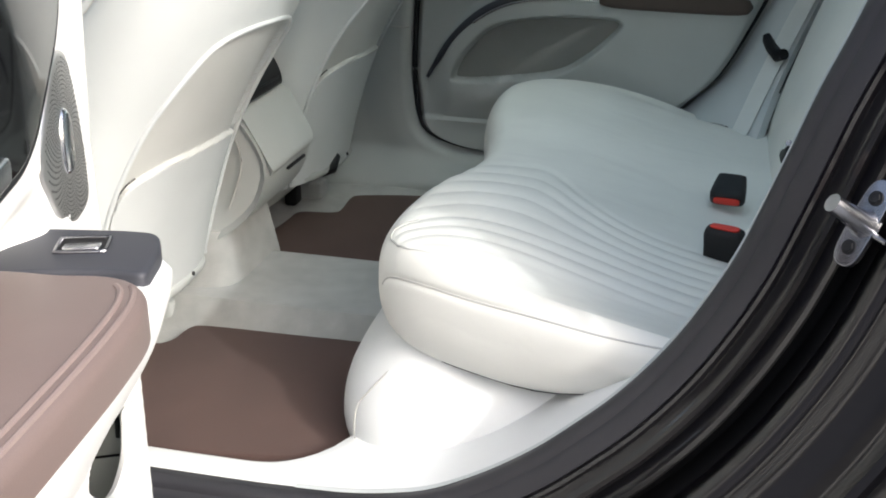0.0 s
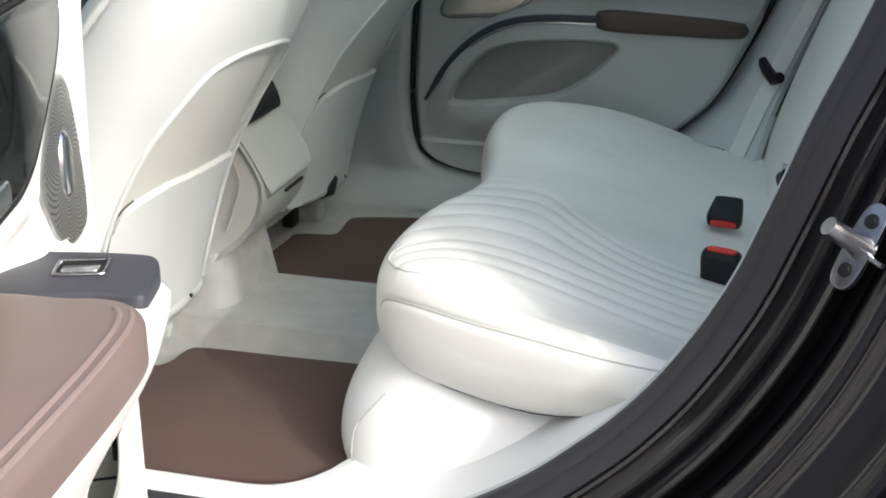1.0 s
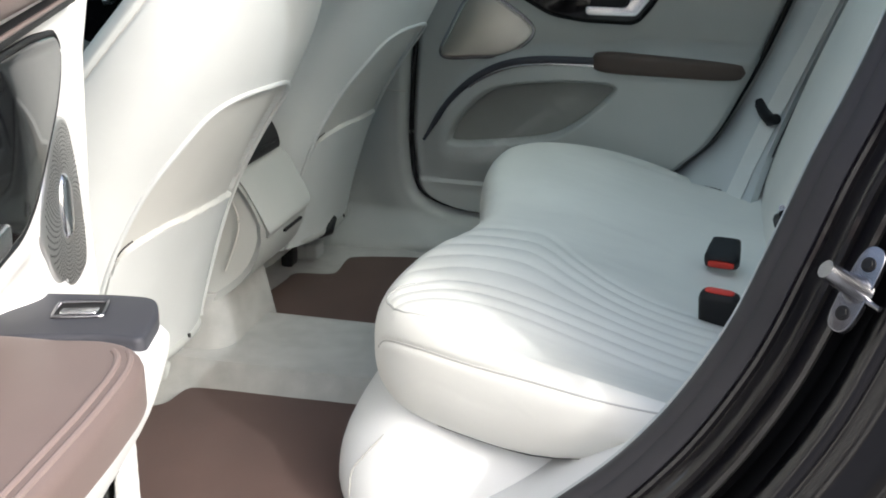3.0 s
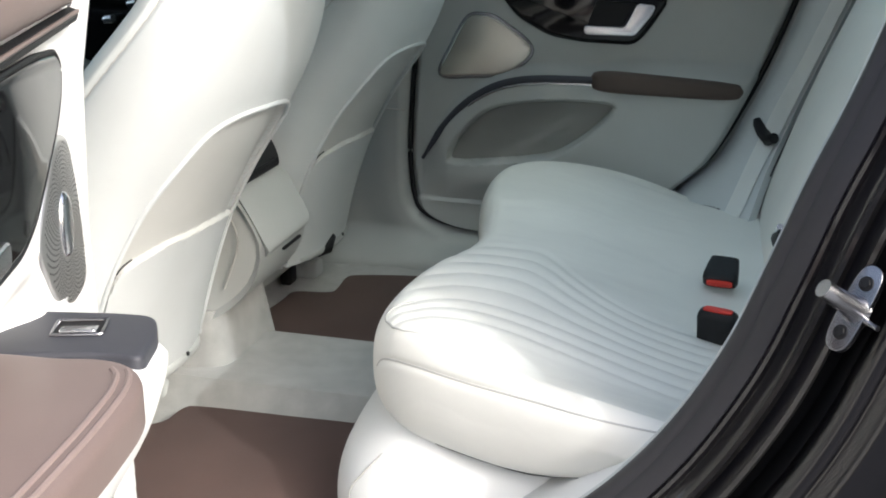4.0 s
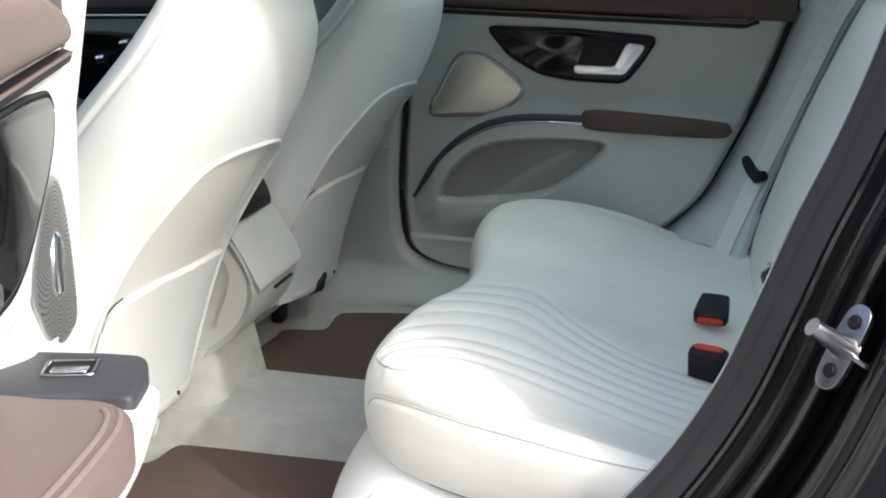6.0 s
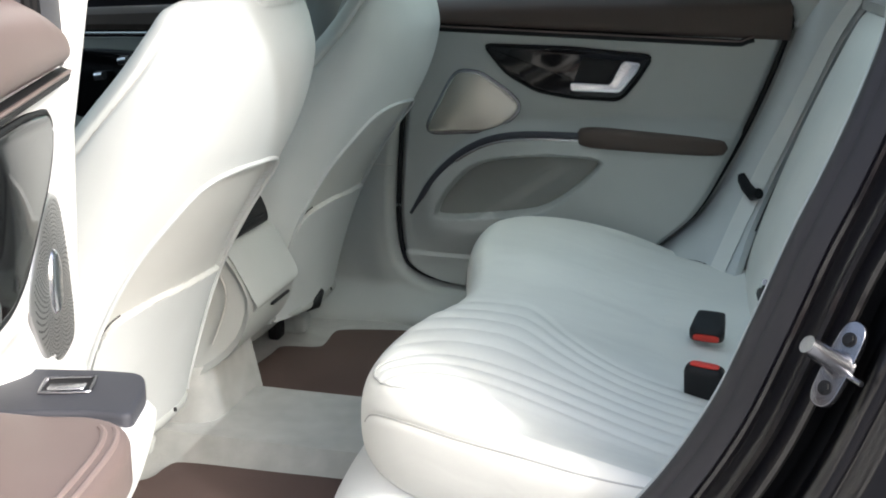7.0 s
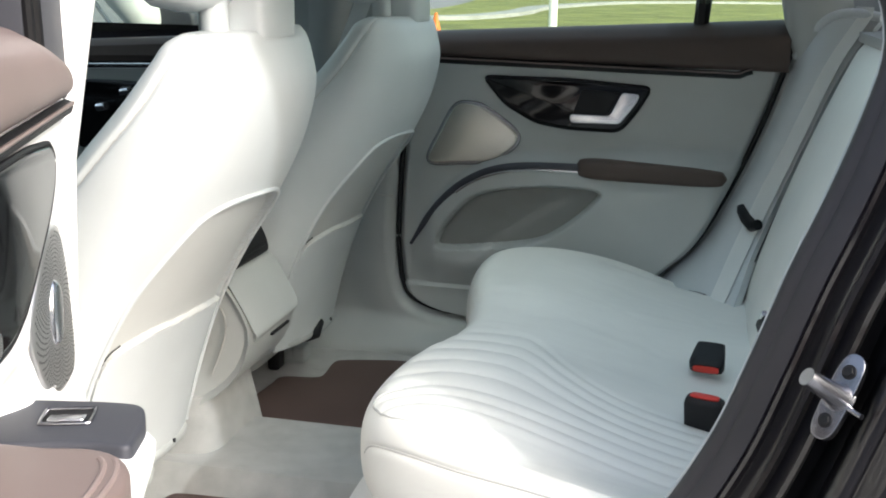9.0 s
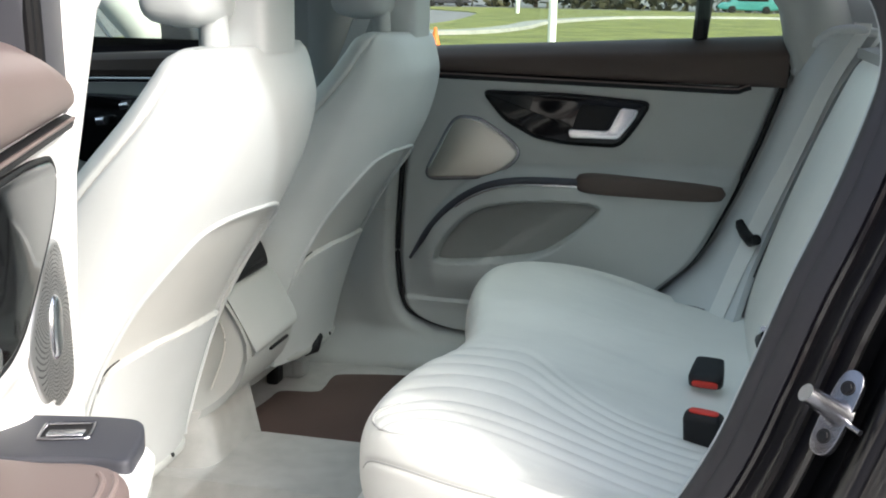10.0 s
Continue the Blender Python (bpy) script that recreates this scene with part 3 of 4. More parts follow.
# darker than the bench leather beside it: the far corner's shade in colour
part("side_bolster", sheet(side_bolster, 40, 60, -0.02), LEATHER, rear_bench, "rounded leather side bolster, shade in its colour")
part("bolster_gap", tube([side_bolster(1.0, v) + Vector((0.010, -0.006, -0.004)) for v in np.linspace(0.22, 0.93, 50)], 0.0019, 8), BLACK_PLASTIC, rear_bench, "dark gap beside the bolster")
# black rod along the crease, drawn for the shade in it
bite = []
for u in np.linspace(0.25, 0.70, 40):
    v = min(np.linspace(0, 0.3, 121), key=lambda q: abs(side_bolster(u, q).z - bench_top(side_bolster(u, q).x, side_bolster(u, q).y)))
    bite.append(side_bolster(u, v) + Vector((-0.002, -0.002, 0.0)))
part("bite_shade", tube(bite, 0.0022, 6), BLACK_PLASTIC, rear_bench, "painted shade in the crease between cushion and bolster")
part("bolster_edge", tube([side_bolster(u, 1.0, 0.002) for u in np.linspace(0, 1, 30)], 0.010, 10), LEATHER, rear_bench)

# ---- front seats ----
SZ = [0.155, 0.25, 0.37, 0.48, 0.585, 0.68, 0.765, 0.82, 0.845, 0.856]
S_BACK = [-0.245, -0.225, -0.185, -0.130, -0.067, -0.022, -0.004, -0.014, -0.024, -0.036]
S_FRONT = [-0.48, -0.46, -0.44, -0.405, -0.350, -0.275, -0.195, -0.150, -0.130, -0.105]
S_HALF = [0.228, 0.247, 0.255, 0.255, 0.254, 0.252, 0.242, 0.222, 0.208, 0.192]


@functools.lru_cache(None)
def arch(f):
    """Height of the shell's upper edge, f: degrees round the seat, 90 at the middle of its back."""
    return sum(bend(f + k - 90, [-56, -52, -48, -46, -40, -34, -20, -11, 0, 10, 20, 27, 32, 37.5, 43, 48, 51, 53, 56], [0.12, 0.22, 0.37, 0.41, 0.50, 0.558, 0.594, 0.606, 0.613, 0.616, 0.615, 0.610, 0.603, 0.586, 0.545, 0.500, 0.445, 0.36, 0.120]) for k in (-3, -1.5, 0, 1.5, 3)) / 5


@functools.lru_cache(None)
def pocket_edge(f):
    return sum(bend(f + k, [39, 48, 63, 82, 111, 127, 133, 138, 141, 144], [0.120, 0.360, 0.398, 0.411, 0.4195, 0.410, 0.402, 0.385, 0.33, 0.12]) for k in (-2, -1, 0, 1, 2)) / 5


def side_line(z):
    """Where the seam between the seat's back and its side bolster runs."""
    return bend(z, [0.50, 0.60, 0.69, 0.765, 0.82, 0.856], [212, 204, 196, 188, 181, 171])


def shell(f, z, lift=0.0):
    a = radians(f)
    xb, xf, h = bend(z, SZ, S_BACK), bend(z, SZ, S_FRONT), bend(z, SZ, S_HALF)
    c, s = math.cos(a), math.sin(a)
    y = h * math.copysign(abs(c) ** 0.82, c)
    x = (xb + xf) / 2 + (xb - xf) / 2 * math.copysign(abs(s) ** 0.82, s)
    n = Vector((s, c, 0))
    d = lift
    if 0 <= f <= 180 and z < 0.63:
        d -= 0.014 * float(step(0.0, 0.007, arch(f) - z))
        d += 0.010 * float(step(0.0, 0.007, pocket_edge(f) - z))
    g = f if 90 <= f <= 270 else (180 - f) % 360
    if z > 0.50 and g > 150:
        lean = g - side_line(z)
        d += (0.005 * float(step(0.0, 5.0, lean)) * float(step(40, 20, lean)) - 0.004 * math.exp(-(lean / 1.8) ** 2)) * float(step(0.50, 0.60, z))
    return Vector((x, y, z)) + n * d


def front_seat(at):
    seat = thing("front_seat", "cream leather front car seat with hard back shell", "car seat", "front seats", at=at)
    bm = bmesh.new()
    levels = np.r_[np.linspace(0.155, 0.63, 170), np.linspace(0.636, 0.856, 44)]
    turns = [float(f) for f in np.r_[np.linspace(0, 30, 16), np.linspace(31.5, 150, 100), np.linspace(152, 230, 53), np.linspace(234, 356, 36)]]
    rings(bm, [[shell(f, z) for f in turns] for z in levels])
    bm.faces.index_update()
    for face in list(bm.faces)[:(len(levels) - 1) * len(turns)]:
        f, z = turns[face.index % len(turns)], levels[face.index // len(turns)]
        # the darker tone covers the inset and mutes light on the pocket lip
        face.material_index = int(36 < f < 144 and pocket_edge(f) - 0.009 < z < arch(f) - 0.004)
    part("backrest", bm, [LEATHER, LEATHER_INSET_SHADE], seat, "cream leather backrest with a hard inset shell", angle=50)
    part("shell_piping", tube([shell(f, arch(f), 0.0015) for f in np.linspace(34, 146, 150).tolist()], 0.0038, 8), LEATHER, seat, "raised leather piping")
    part("pocket_seam", tube([shell(f, pocket_edge(f), -0.001) for f in np.linspace(40, 140.5, 110).tolist()], 0.0014, 8), LEATHER_INSET_SHADE, seat, "bound pocket edge")
    part("pocket_gap", tube([shell(f, pocket_edge(f) + 0.003, 0.0005) for f in np.linspace(131, 141.5, 30).tolist()], 0.0016, 6), BELT_BLACK, seat, "dark gap at the pocket's corner")
    part("side_seam", tube([shell(side_line(z), z, -0.0002) for z in np.linspace(0.56, 0.85, 60)], 0.0016, 6), SEAM, seat)
    strip = curve_through([shell(f, 0.157, 0.002) + Vector((-0.008, 0, -0.008 * math.sin(radians(2 * f)))) for f in (46.0, 60.0, 90.0, 120.0, 134.0)], 40)
    lower = part("lower_strip", tube([Vector(p) for p in strip], [0.011 * min(1, 0.35 + 0.12 * min(i, 39 - i)) for i in range(40)], 12, 1.2), TRIM_SHADED, seat, "rounded cream plastic lower strip")
    part("clip_hole", tube([Vector(strip[12]) + Vector((0.006, 0, 0.004)), Vector(strip[12]) + Vector((0.0125, 0, 0.005))], 0.004, 10), BLACK_PLASTIC, lower, "small dark clip hole")
    # headrest: a tall block with a soft pillow in front of it
    def block(z, grow_by=0.0):
        return [(-0.064 + (0.042 + grow_by) * math.copysign(abs(math.sin(a)) ** 0.3, math.sin(a)), 0.018 + (0.068 + grow_by) * math.copysign(abs(math.cos(a)) ** 0.3, math.cos(a)), z)
                for a in (2 * math.pi * k / 48 for k in range(48))]
    bm = bmesh.new()
    rings(bm, [block(0.845, 0.0), block(0.852, 0.0), block(0.858, 0.0), block(1.03, 0.0), block(1.05, -0.006), block(1.056, -0.02)])
    head = part("headrest", bm, LEATHER, seat, "cream leather headrest block")
    def pillow(z):
        t = (z - 0.975) / 0.095
        k = max(1 - t ** 8, 0) ** 0.45
        return [(-0.128 + 0.062 * k * math.copysign(abs(math.sin(a)) ** 0.5, math.sin(a)), (0.11 + 0.03 * k) * k ** 0.3 * math.copysign(abs(math.cos(a)) ** 0.4, math.cos(a)), z)
                for a in (2 * math.pi * j / 48 for j in range(48))]
    bm = bmesh.new()
    rings(bm, [pillow(z) for z in np.linspace(0.881, 1.069, 24)])
    part("pillow", bm, LEATHER, head, "soft headrest pillow")
    for y in (-0.07, 0.07):
        part("headrest_post", tube([(-0.085, y, 0.80), (-0.092, y, 0.91)], 0.020, 12), LEATHER, head)
    # seat cushion and foot
    part("cushion", box((-0.98, -0.25, 0.10), (-0.34, 0.25, 0.30), 0.05, 5), LEATHER, seat, "cream leather seat cushion")
    def foot(z):
        t = (z - 0.03) / 0.16
        return [(-0.54 + (0.215 - 0.05 * (1 - t)) * math.copysign(abs(math.sin(a)) ** 0.4, math.sin(a)), (0.175 + 0.02 * t) * math.copysign(abs(math.cos(a)) ** 0.35, math.cos(a)), z)
                for a in (2 * math.pi * k / 60 for k in range(60))]
    bm = bmesh.new()
    rings(bm, [foot(z) for z in (0.085, 0.09, 0.10, 0.12, 0.15, 0.19)])
    part("lower_cover", bm, TRIM_SHADED, seat, "cream plastic lower cover")
    part("rail_end", box((-0.425, 0.105, 0.0), (-0.395, 0.150, 0.050), 0.008), BLACK_PLASTIC, seat, "black rail end")
    for y in (-0.19, 0.19):
        part("seat_rail", box((-0.95, y - 0.022, 0.0), (-0.36, y + 0.022, 0.036), 0.006), TRIM_SHADED, seat)
        part("rail_cap", box((-0.385, y - 0.024, 0.004), (-0.350, y + 0.024, 0.045), 0.008), TRIM_SHADED, seat)
    return seat


near_front_seat = front_seat(pose(0, -0.37, 0))
far_front_seat = copy_thing(near_front_seat, pose(0.03, 0.37, 0))
part("seat_hinge", tube([(-0.262, -0.065, 0.152), (-0.252, -0.04, 0.158), (-0.250, -0.01, 0.176)], [0.010, 0.017, 0.012], 12), BLACK_PLASTIC, far_front_seat, "black hinge cover")

# ---- rear doors ----
BLACK_PLATE = [(0.200, 0.706), (0.41, 0.706), (0.603, 0.694), (0.566, 0.634), (0.532, 0.590), (0.410, 0.592), (0.334, 0.603), (0.258, 0.643)]
TWEETER = [(0.070, 0.496), (0.096, 0.566), (0.133, 0.632), (0.172, 0.641), (0.214, 0.628), (0.291, 0.565), (0.236, 0.508), (0.15, 0.495)]
NEAR_TWEETER = [(0.065, 0.505), (0.075, 0.575), (0.098, 0.634), (0.121, 0.652), (0.160, 0.652), (0.215, 0.615), (0.258, 0.569), (0.238, 0.534), (0.208, 0.502), (0.168, 0.480), (0.120, 0.472), (0.072, 0.478)]
NEAR_PLATE = [(0.150, 0.726), (0.166, 0.740), (0.248, 0.746), (0.374, 0.746), (0.560, 0.738), (0.530, 0.66), (0.500, 0.610), (0.447, 0.600), (0.349, 0.598), (0.297, 0.611), (0.244, 0.641), (0.190, 0.672), (0.160, 0.700)]
POCKET = [(0.097, 0.300), (0.127, 0.357), (0.196, 0.421), (0.306, 0.448), (0.440, 0.456), (0.497, 0.446), (0.475, 0.410), (0.412, 0.353), (0.342, 0.316), (0.200, 0.291), (0.110, 0.283)]
STRIP = [(0.030, 0.285), (0.070, 0.350), (0.120, 0.412), (0.175, 0.457), (0.240, 0.488), (0.320, 0.502), (0.450, 0.505)]


def rear_door(name, label, at, armrest=0.055, wide=False):
    """A rear door, closed along +x from its front edge; the cabin is towards -y. wide: with the broad arm ledge."""
    door = thing(name, label, "car door", "rear doors", at=at)
    lift = 0.036 if wide else 0.0
    place = lambda s, z, w: Vector((s, -w, z))
    pocket = curve_through(POCKET, 70, True)
    nu, nv = 170, 150
    ss, zz = np.zeros((nu + 1, nv + 1)), np.zeros((nu + 1, nv + 1))
    for j in range(nv + 1):
        z = 0.101 + (0.742 + lift - 0.101) * j / nv
        a, b = door_front(z), door_rear(z)
        for i in range(nu + 1):
            ss[i, j], zz[i, j] = a + (b - a) * i / nu, z
    strip = curve_through(STRIP, 60)
    ledge = np.interp(ss, strip[:, 0], strip[:, 1], left=0.20, right=0.505)
    ledge = ledge + 0.02 * step(0.40, 0.55, ss)
    w = 0.012 + armrest * step(0.0, 0.05, ledge + 0.035 - zz) * step(0.02, 0.10, ss) * step(0.15, 0.26, zz) * (0.55 + 0.45 * step(0.05, 0.35, ss)) * step(0.86, 0.74, ss)
    if wide:   # a broad ledge with an open bin below it
        pocket = curve_through([(0.210, 0.312), (0.26, 0.344), (0.33, 0.370), (0.43, 0.392), (0.450, 0.350), (0.385, 0.285), (0.305, 0.242), (0.228, 0.248)], 90, True)
        reach = np.interp(ss, [0.0, 0.225, 0.268, 0.30, 0.36, 0.43, 0.55, 0.67, 0.80, 0.90], [0.0, 0.004, 0.100, 0.119, 0.119, 0.106, 0.084, 0.056, 0.026, 0.004])
        w = 0.006 - 0.035 * step(0.485, 0.505, zz) * step(0.565, 0.52, zz) * step(0.25, 0.31, ss) + np.maximum(reach * step(0.506, 0.496, zz) * (0.40 + 0.60 * step(0.30, 0.485, zz)) * step(0.22, 0.34, zz), np.interp(ss, [0.0, 0.115, 0.165, 0.60, 0.80, 0.90], [0.0, 0.004, 0.056, 0.058, 0.03, 0.004]) * step(0.468, 0.41, zz))
    w = w + 0.012 * (not wide) * step(0.186, 0.178, zz) * step(0.46, 0.36, ss)
    d = inside_depth(pocket, ss, zz)
    if wide:
        w = w - 0.012 * step(-0.004, 0.006, d)
    else:      # a shallow map pocket with an even, flat back
        plane = lambda s, z: np.stack([s * 0 + 1, s, z], -1)
        flat = np.linalg.lstsq(plane(ss[d > 0], zz[d > 0]), w[d > 0], rcond=None)[0]
        w = w + (np.minimum(plane(ss, zz) @ flat - 0.034, w - 0.012) - w) * step(-0.004, 0.006, d)
    # bring the grid onto the pocket's outline, for a clean edge
    tilt = [(inside_depth(pocket, ss + a, zz + b) - d) / 1e-4 for a, b in ((1e-4, 0), (0, 1e-4))]
    near_line = np.abs(0.003 - d) < 0.0028
    ss, zz = ss + near_line * (0.003 - d) * tilt[0], zz + near_line * (0.003 - d) * tilt[1]
    d = np.where(near_line, 0.003, d)
    edge = np.minimum(ss - np.array([[door_front(z) for z in zz[0]]]), np.array([[door_rear(z) for z in zz[0]]]) - ss)
    w = w - 0.016 * step(0.014, 0.0, edge)
    bm = bmesh.new()
    v = [[bm.verts.new(place(ss[i, j], zz[i, j], w[i, j])) for j in range(nv + 1)] for i in range(nu + 1)]
    for i in range(nu):
        for j in range(nv):
            within = d[i, j] + d[i + 1, j] + d[i, j + 1] + d[i + 1, j + 1] > 0.0121
            if wide and within:
                continue   # the mouth of the bin
            bm.faces.new((v[i][j], v[i + 1][j], v[i + 1][j + 1], v[i][j + 1]))
    # same panel on both doors: lit tone near, shade-darkened tone far
    part("inner_panel", bm, WHITE_TRIM if wide else TRIM_SHADED, door, "pale leather door panel with a map pocket", angle=60)
    if wide:
        lo, hi = Vector((0.152, -0.030, 0.13)), Vector((0.56, 0.085, 0.42))
        bm = box(lo, hi, 0.0)
        bmesh.ops.delete(bm, geom=[f for f in bm.faces if f.normal.y < -0.5], context="FACES")
        lip = [(s, z, w[np.unravel_index(np.argmin((ss - s) ** 2 + (zz - z) ** 2), ss.shape)]) for s, z in grow(pocket, -0.003).tolist()]
        depth = np.array([q for _, _, q in lip])
        depth = sum(np.roll(depth, k) for k in range(-7, 8)) / 15
        lip = [(s, z, q) for (s, z, _), q in zip(lip, depth)]
        part("bin_lip", tube([place(s, z, q - 0.002) for s, z, q in lip + lip[:1]], 0.0075, 8), WHITE_TRIM, door, "rounded lip of the bin")
        store = part("door_bin", bm, TRIM_SHADED, door, "door bin, shade in its colour")
        part("bin_joint", tube([(0.1535, -0.028, 0.200), (0.1535, 0.02, 0.196), (0.1535, 0.084, 0.190)], 0.0015, 6), BLACK_PLASTIC, store, "dark joint in the bin")
        part("bin_slit", tube([(0.156, -0.030, 0.225), (0.156, -0.032, 0.290)], 0.004, 8), BLACK_PLASTIC, store, "dark slit in the bin wall")
    else:
        bm = bmesh.new()
        edge_loop = grow(pocket, -0.006)
        middle = edge_loop.mean(0)
        rings(bm, [[place(s, z, float(plane(np.float64(s), np.float64(z)) @ flat) - 0.032) for s, z in middle + (edge_loop - middle) * k] for k in (1.0, 0.94, 0.8, 0.6, 0.4, 0.2, 0.05)], False, True)
        part("pocket_lining", bm, LINING, door, "pocket lining with shade in its grey")
    # belt: padded brown top with a dark groove and a thin bright line
    def belt(u, k):
        z0 = 0.742 - 0.016 * u + lift if wide else 0.752 - 0.012 * u
        tall = float(np.interp(u, [0, 0.02, 0.05, 0.10, 0.3, 1], [0.50, 0.66, 0.77, 0.86, 0.93, 1.0])) if wide else 0.60 + 0.36 * u
        deep = float(np.interp(u, [0, 0.004, 0.012, 0.025], [0.3, 0.7, 0.92, 1.0])) if wide else 1.0
        s = door_front(z0) + lift + (-lift + door_rear(z0 + 0.05) - door_front(z0)) * u
        return [place(s, z0 + dz * tall + 0.03 * u * (dz > 0.02), dw * deep) for dz, dw in ((0.0, -0.01), (0.0, 0.012), (0.004, 0.020), (0.020, 0.027), (0.045, 0.022), (0.065, 0.006), (0.082, -0.020), (0.090, -0.055), (0.086, -0.075))][k]
    bm = bmesh.new()
    rings(bm, [[Vector(p) for p in curve_through([belt(i / 120, k) for k in range(9)], 26)] for i in range(121)], True, True)
    # lit brown on the near door, shade-darkened brown on the far one
    upper = part("upper_trim", bm, BROWN if wide else BROWN_SHADED, door, "brown leather upper door trim")
    line = [place(door_front(0.74) + (0.045 if wide else 0.0) + 0.80 * u, 0.730 - 0.016 * u + lift if wide else 0.744 - 0.014 * u + 0.012 * float(step(0.96, 1.0, u)), 0.014) for u in np.linspace(0, 1, 60)]
    part("groove", tube(line, 0.0085, 8), BLACK_PLASTIC, upper)
    part("bright_line", tube([p + Vector((0, -0.008, 0.004)) for p in line], 0.0022, 6), BROWN, upper, "thin copper-brown line")
    # lacquered plate with the handle
    place = lambda s, z, w: Vector((s - 2 * lift, -w, z + lift))
    outline = NEAR_PLATE if wide else BLACK_PLATE
    if wide:
        place = lambda s, z, w: Vector((s, -w, z))
    plate = part("handle_plate", pad(rounded(outline, 0.022), place, -0.01, 0.020, 0.006), BLACK_GLOSS, door, "black lacquered control plate")
    part("plate_rim", tube([place(*p, 0.016) for p in rounded(grow(outline, 0.002), 0.022).tolist() + [rounded(grow(outline, 0.002), 0.022)[0]]] , 0.003, 6), BLACK_PLASTIC, plate)
    if wide:
        place = lambda s, z, w: Vector((s + 0.03, -w, z + 0.012))
    recess = rounded([(0.440, 0.686), (0.532, 0.681), (0.500, 0.626), (0.420, 0.626)], 0.008)
    part("recess", pad(recess, place, 0.016, 0.0225, 0.002), BLACK_PLASTIC, plate, "dark grip recess")
    pull = rounded([(0.414, 0.628), (0.508, 0.627), (0.534, 0.683), (0.576, 0.679), (0.570, 0.660), (0.532, 0.608), (0.416, 0.607)], 0.010)
    part("handle", pad(pull, place, 0.018, 0.036, 0.003), CHROME, plate, "satin chrome door handle")
    # loudspeaker
    place = lambda s, z, w: Vector((s, -w, z))
    near = 0.013 if wide else 0.0
    loop = curve_through(NEAR_TWEETER if wide else TWEETER, 90, True)
    speaker = part("speaker_frame", pad(grow(loop, 0.010 if wide else 0.006), place, -0.004, 0.017 - near, 0.004), STEEL if not wide else GREY_PLASTIC, door, "thin metal speaker frame")
    # one grille in two tones: lightened near, plain far
    part("speaker_grille", pad(loop, place, -0.02, 0.022 - near, 0.006), GRILLE_LIT if wide else GRILLE, speaker, "brushed metal speaker grille")
    if wide:
        dots = bmesh.new()
        for r in range(17):
            for k in range(72):
                a = 2 * math.pi * (k + 0.35 * r) / 72
                rr = 0.040 + 0.0044 * r
                s, z = 0.150 + 0.80 * rr * math.cos(a), 0.565 + rr * math.sin(a)
                if inside_depth(loop, np.array([s]), np.array([z]))[0] > 0.008:
                    h = 0.00088 + 0.00004 * r
                    dots.faces.new([dots.verts.new(place(s + h * math.cos(q), z + h * math.sin(q), 0.0228 - near)) for q in (0, 1.05, 2.09, 3.14, 4.19, 5.24)])
        tagged(part("perforation", dots, BLACK_PLASTIC, speaker, "rings of dark holes"), kind="stuff")
        hub = [(0.150 + 0.023 * math.cos(a), 0.565 + 0.035 * math.sin(a)) for a in np.linspace(0, 2 * math.pi, 40, endpoint=False)]
        part("speaker_hub", pad(hub, place, 0.0, 0.027 - near, 0.008), CHROME, speaker, "polished oval hub")
    if not wide:
        # trim strip that sweeps up to the armrest
        body = [place(s, z, 0.012 + armrest * (0.30 + 0.58 * float(step(0.03, 0.30, s)))) for s, z in curve_through(STRIP, 60)]
        part("trim_strip", tube(body, [0.004 + 0.006 * float(step(0, 12, i)) for i in range(60)], 10, up=(0, 1, 0)), GREY_PLASTIC, door, "dark grey sweeping trim strip")
        part("strip_line", tube([p + Vector((0.002, -0.005, -0.009)) for p in body[22:]], 0.0035, 8), CHROME, door, "satin chrome line")
    return door


def arm_pad(door, s0, s1, z, w0, w1, mat, thick=0.026):
    """The padded armrest: a rounded loaf from s0 to s1."""
    bm = bmesh.new()
    loops = []
    for i in range(41):
        t = i / 40
        s = s0 + (s1 - s0) * t
        k = max(1 - abs(2 * t - 1) ** 6, 0.0) ** 0.5
        k = max(k, 0.02) * (1 - 0.35 * t)
        mid, half = (w0 + w1) / 2, (w1 - w0) / 2 * k
        loops.append([(s, -(mid + half * math.copysign(abs(math.cos(a)) ** 0.6, math.cos(a))), z - 0.010 * t + thick * k ** 0.5 * math.copysign(abs(math.sin(a)) ** 0.6, math.sin(a))) for a in (2 * math.pi * j / 28 for j in range(28))])
    rings(bm, loops)
    return part("arm_pad", bm, mat, door, "brown leather arm pad")


far_door = rear_door("rear_door", "closed rear car door, pale leather with shaded brown trim", pose(-0.13, 0.74, 0))
arm_pad(far_door, 0.437, 0.785, 0.506, 0.03, 0.085, BROWN_SHADED)

# near door: mirror image, swung open
NEAR_DOOR = Matrix.Translation((-0.097, -0.823, 0.03)) @ Matrix.Rotation(radians(-70), 4, "Z") @ Matrix.Diagonal((1, -1, 1, 1))
near_door = rear_door("rear_door", "open rear car door, white leather with brown armrest", NEAR_DOOR, wide=True)


# its broad armrest, with the window switch in a grey plate ahead of it
flat = lambda s, w, z: Vector((s, -w, z))
ARM = [(0.358, -0.06), (0.356, 0.05), (0.366, 0.092), (0.39, 0.114), (0.43, 0.119), (0.49, 0.110), (0.55, 0.097), (0.67, 0.068), (0.80, 0.036), (0.885, 0.012), (0.885, -0.02), (0.6, -0.06)]
arm_loop = curve_through(ARM, 120, True)
arm = part("arm_pad", pad(arm_loop, flat, 0.468, 0.509, 0.014, 6), BROWN, near_door, "brown leather armrest with stitched edge")
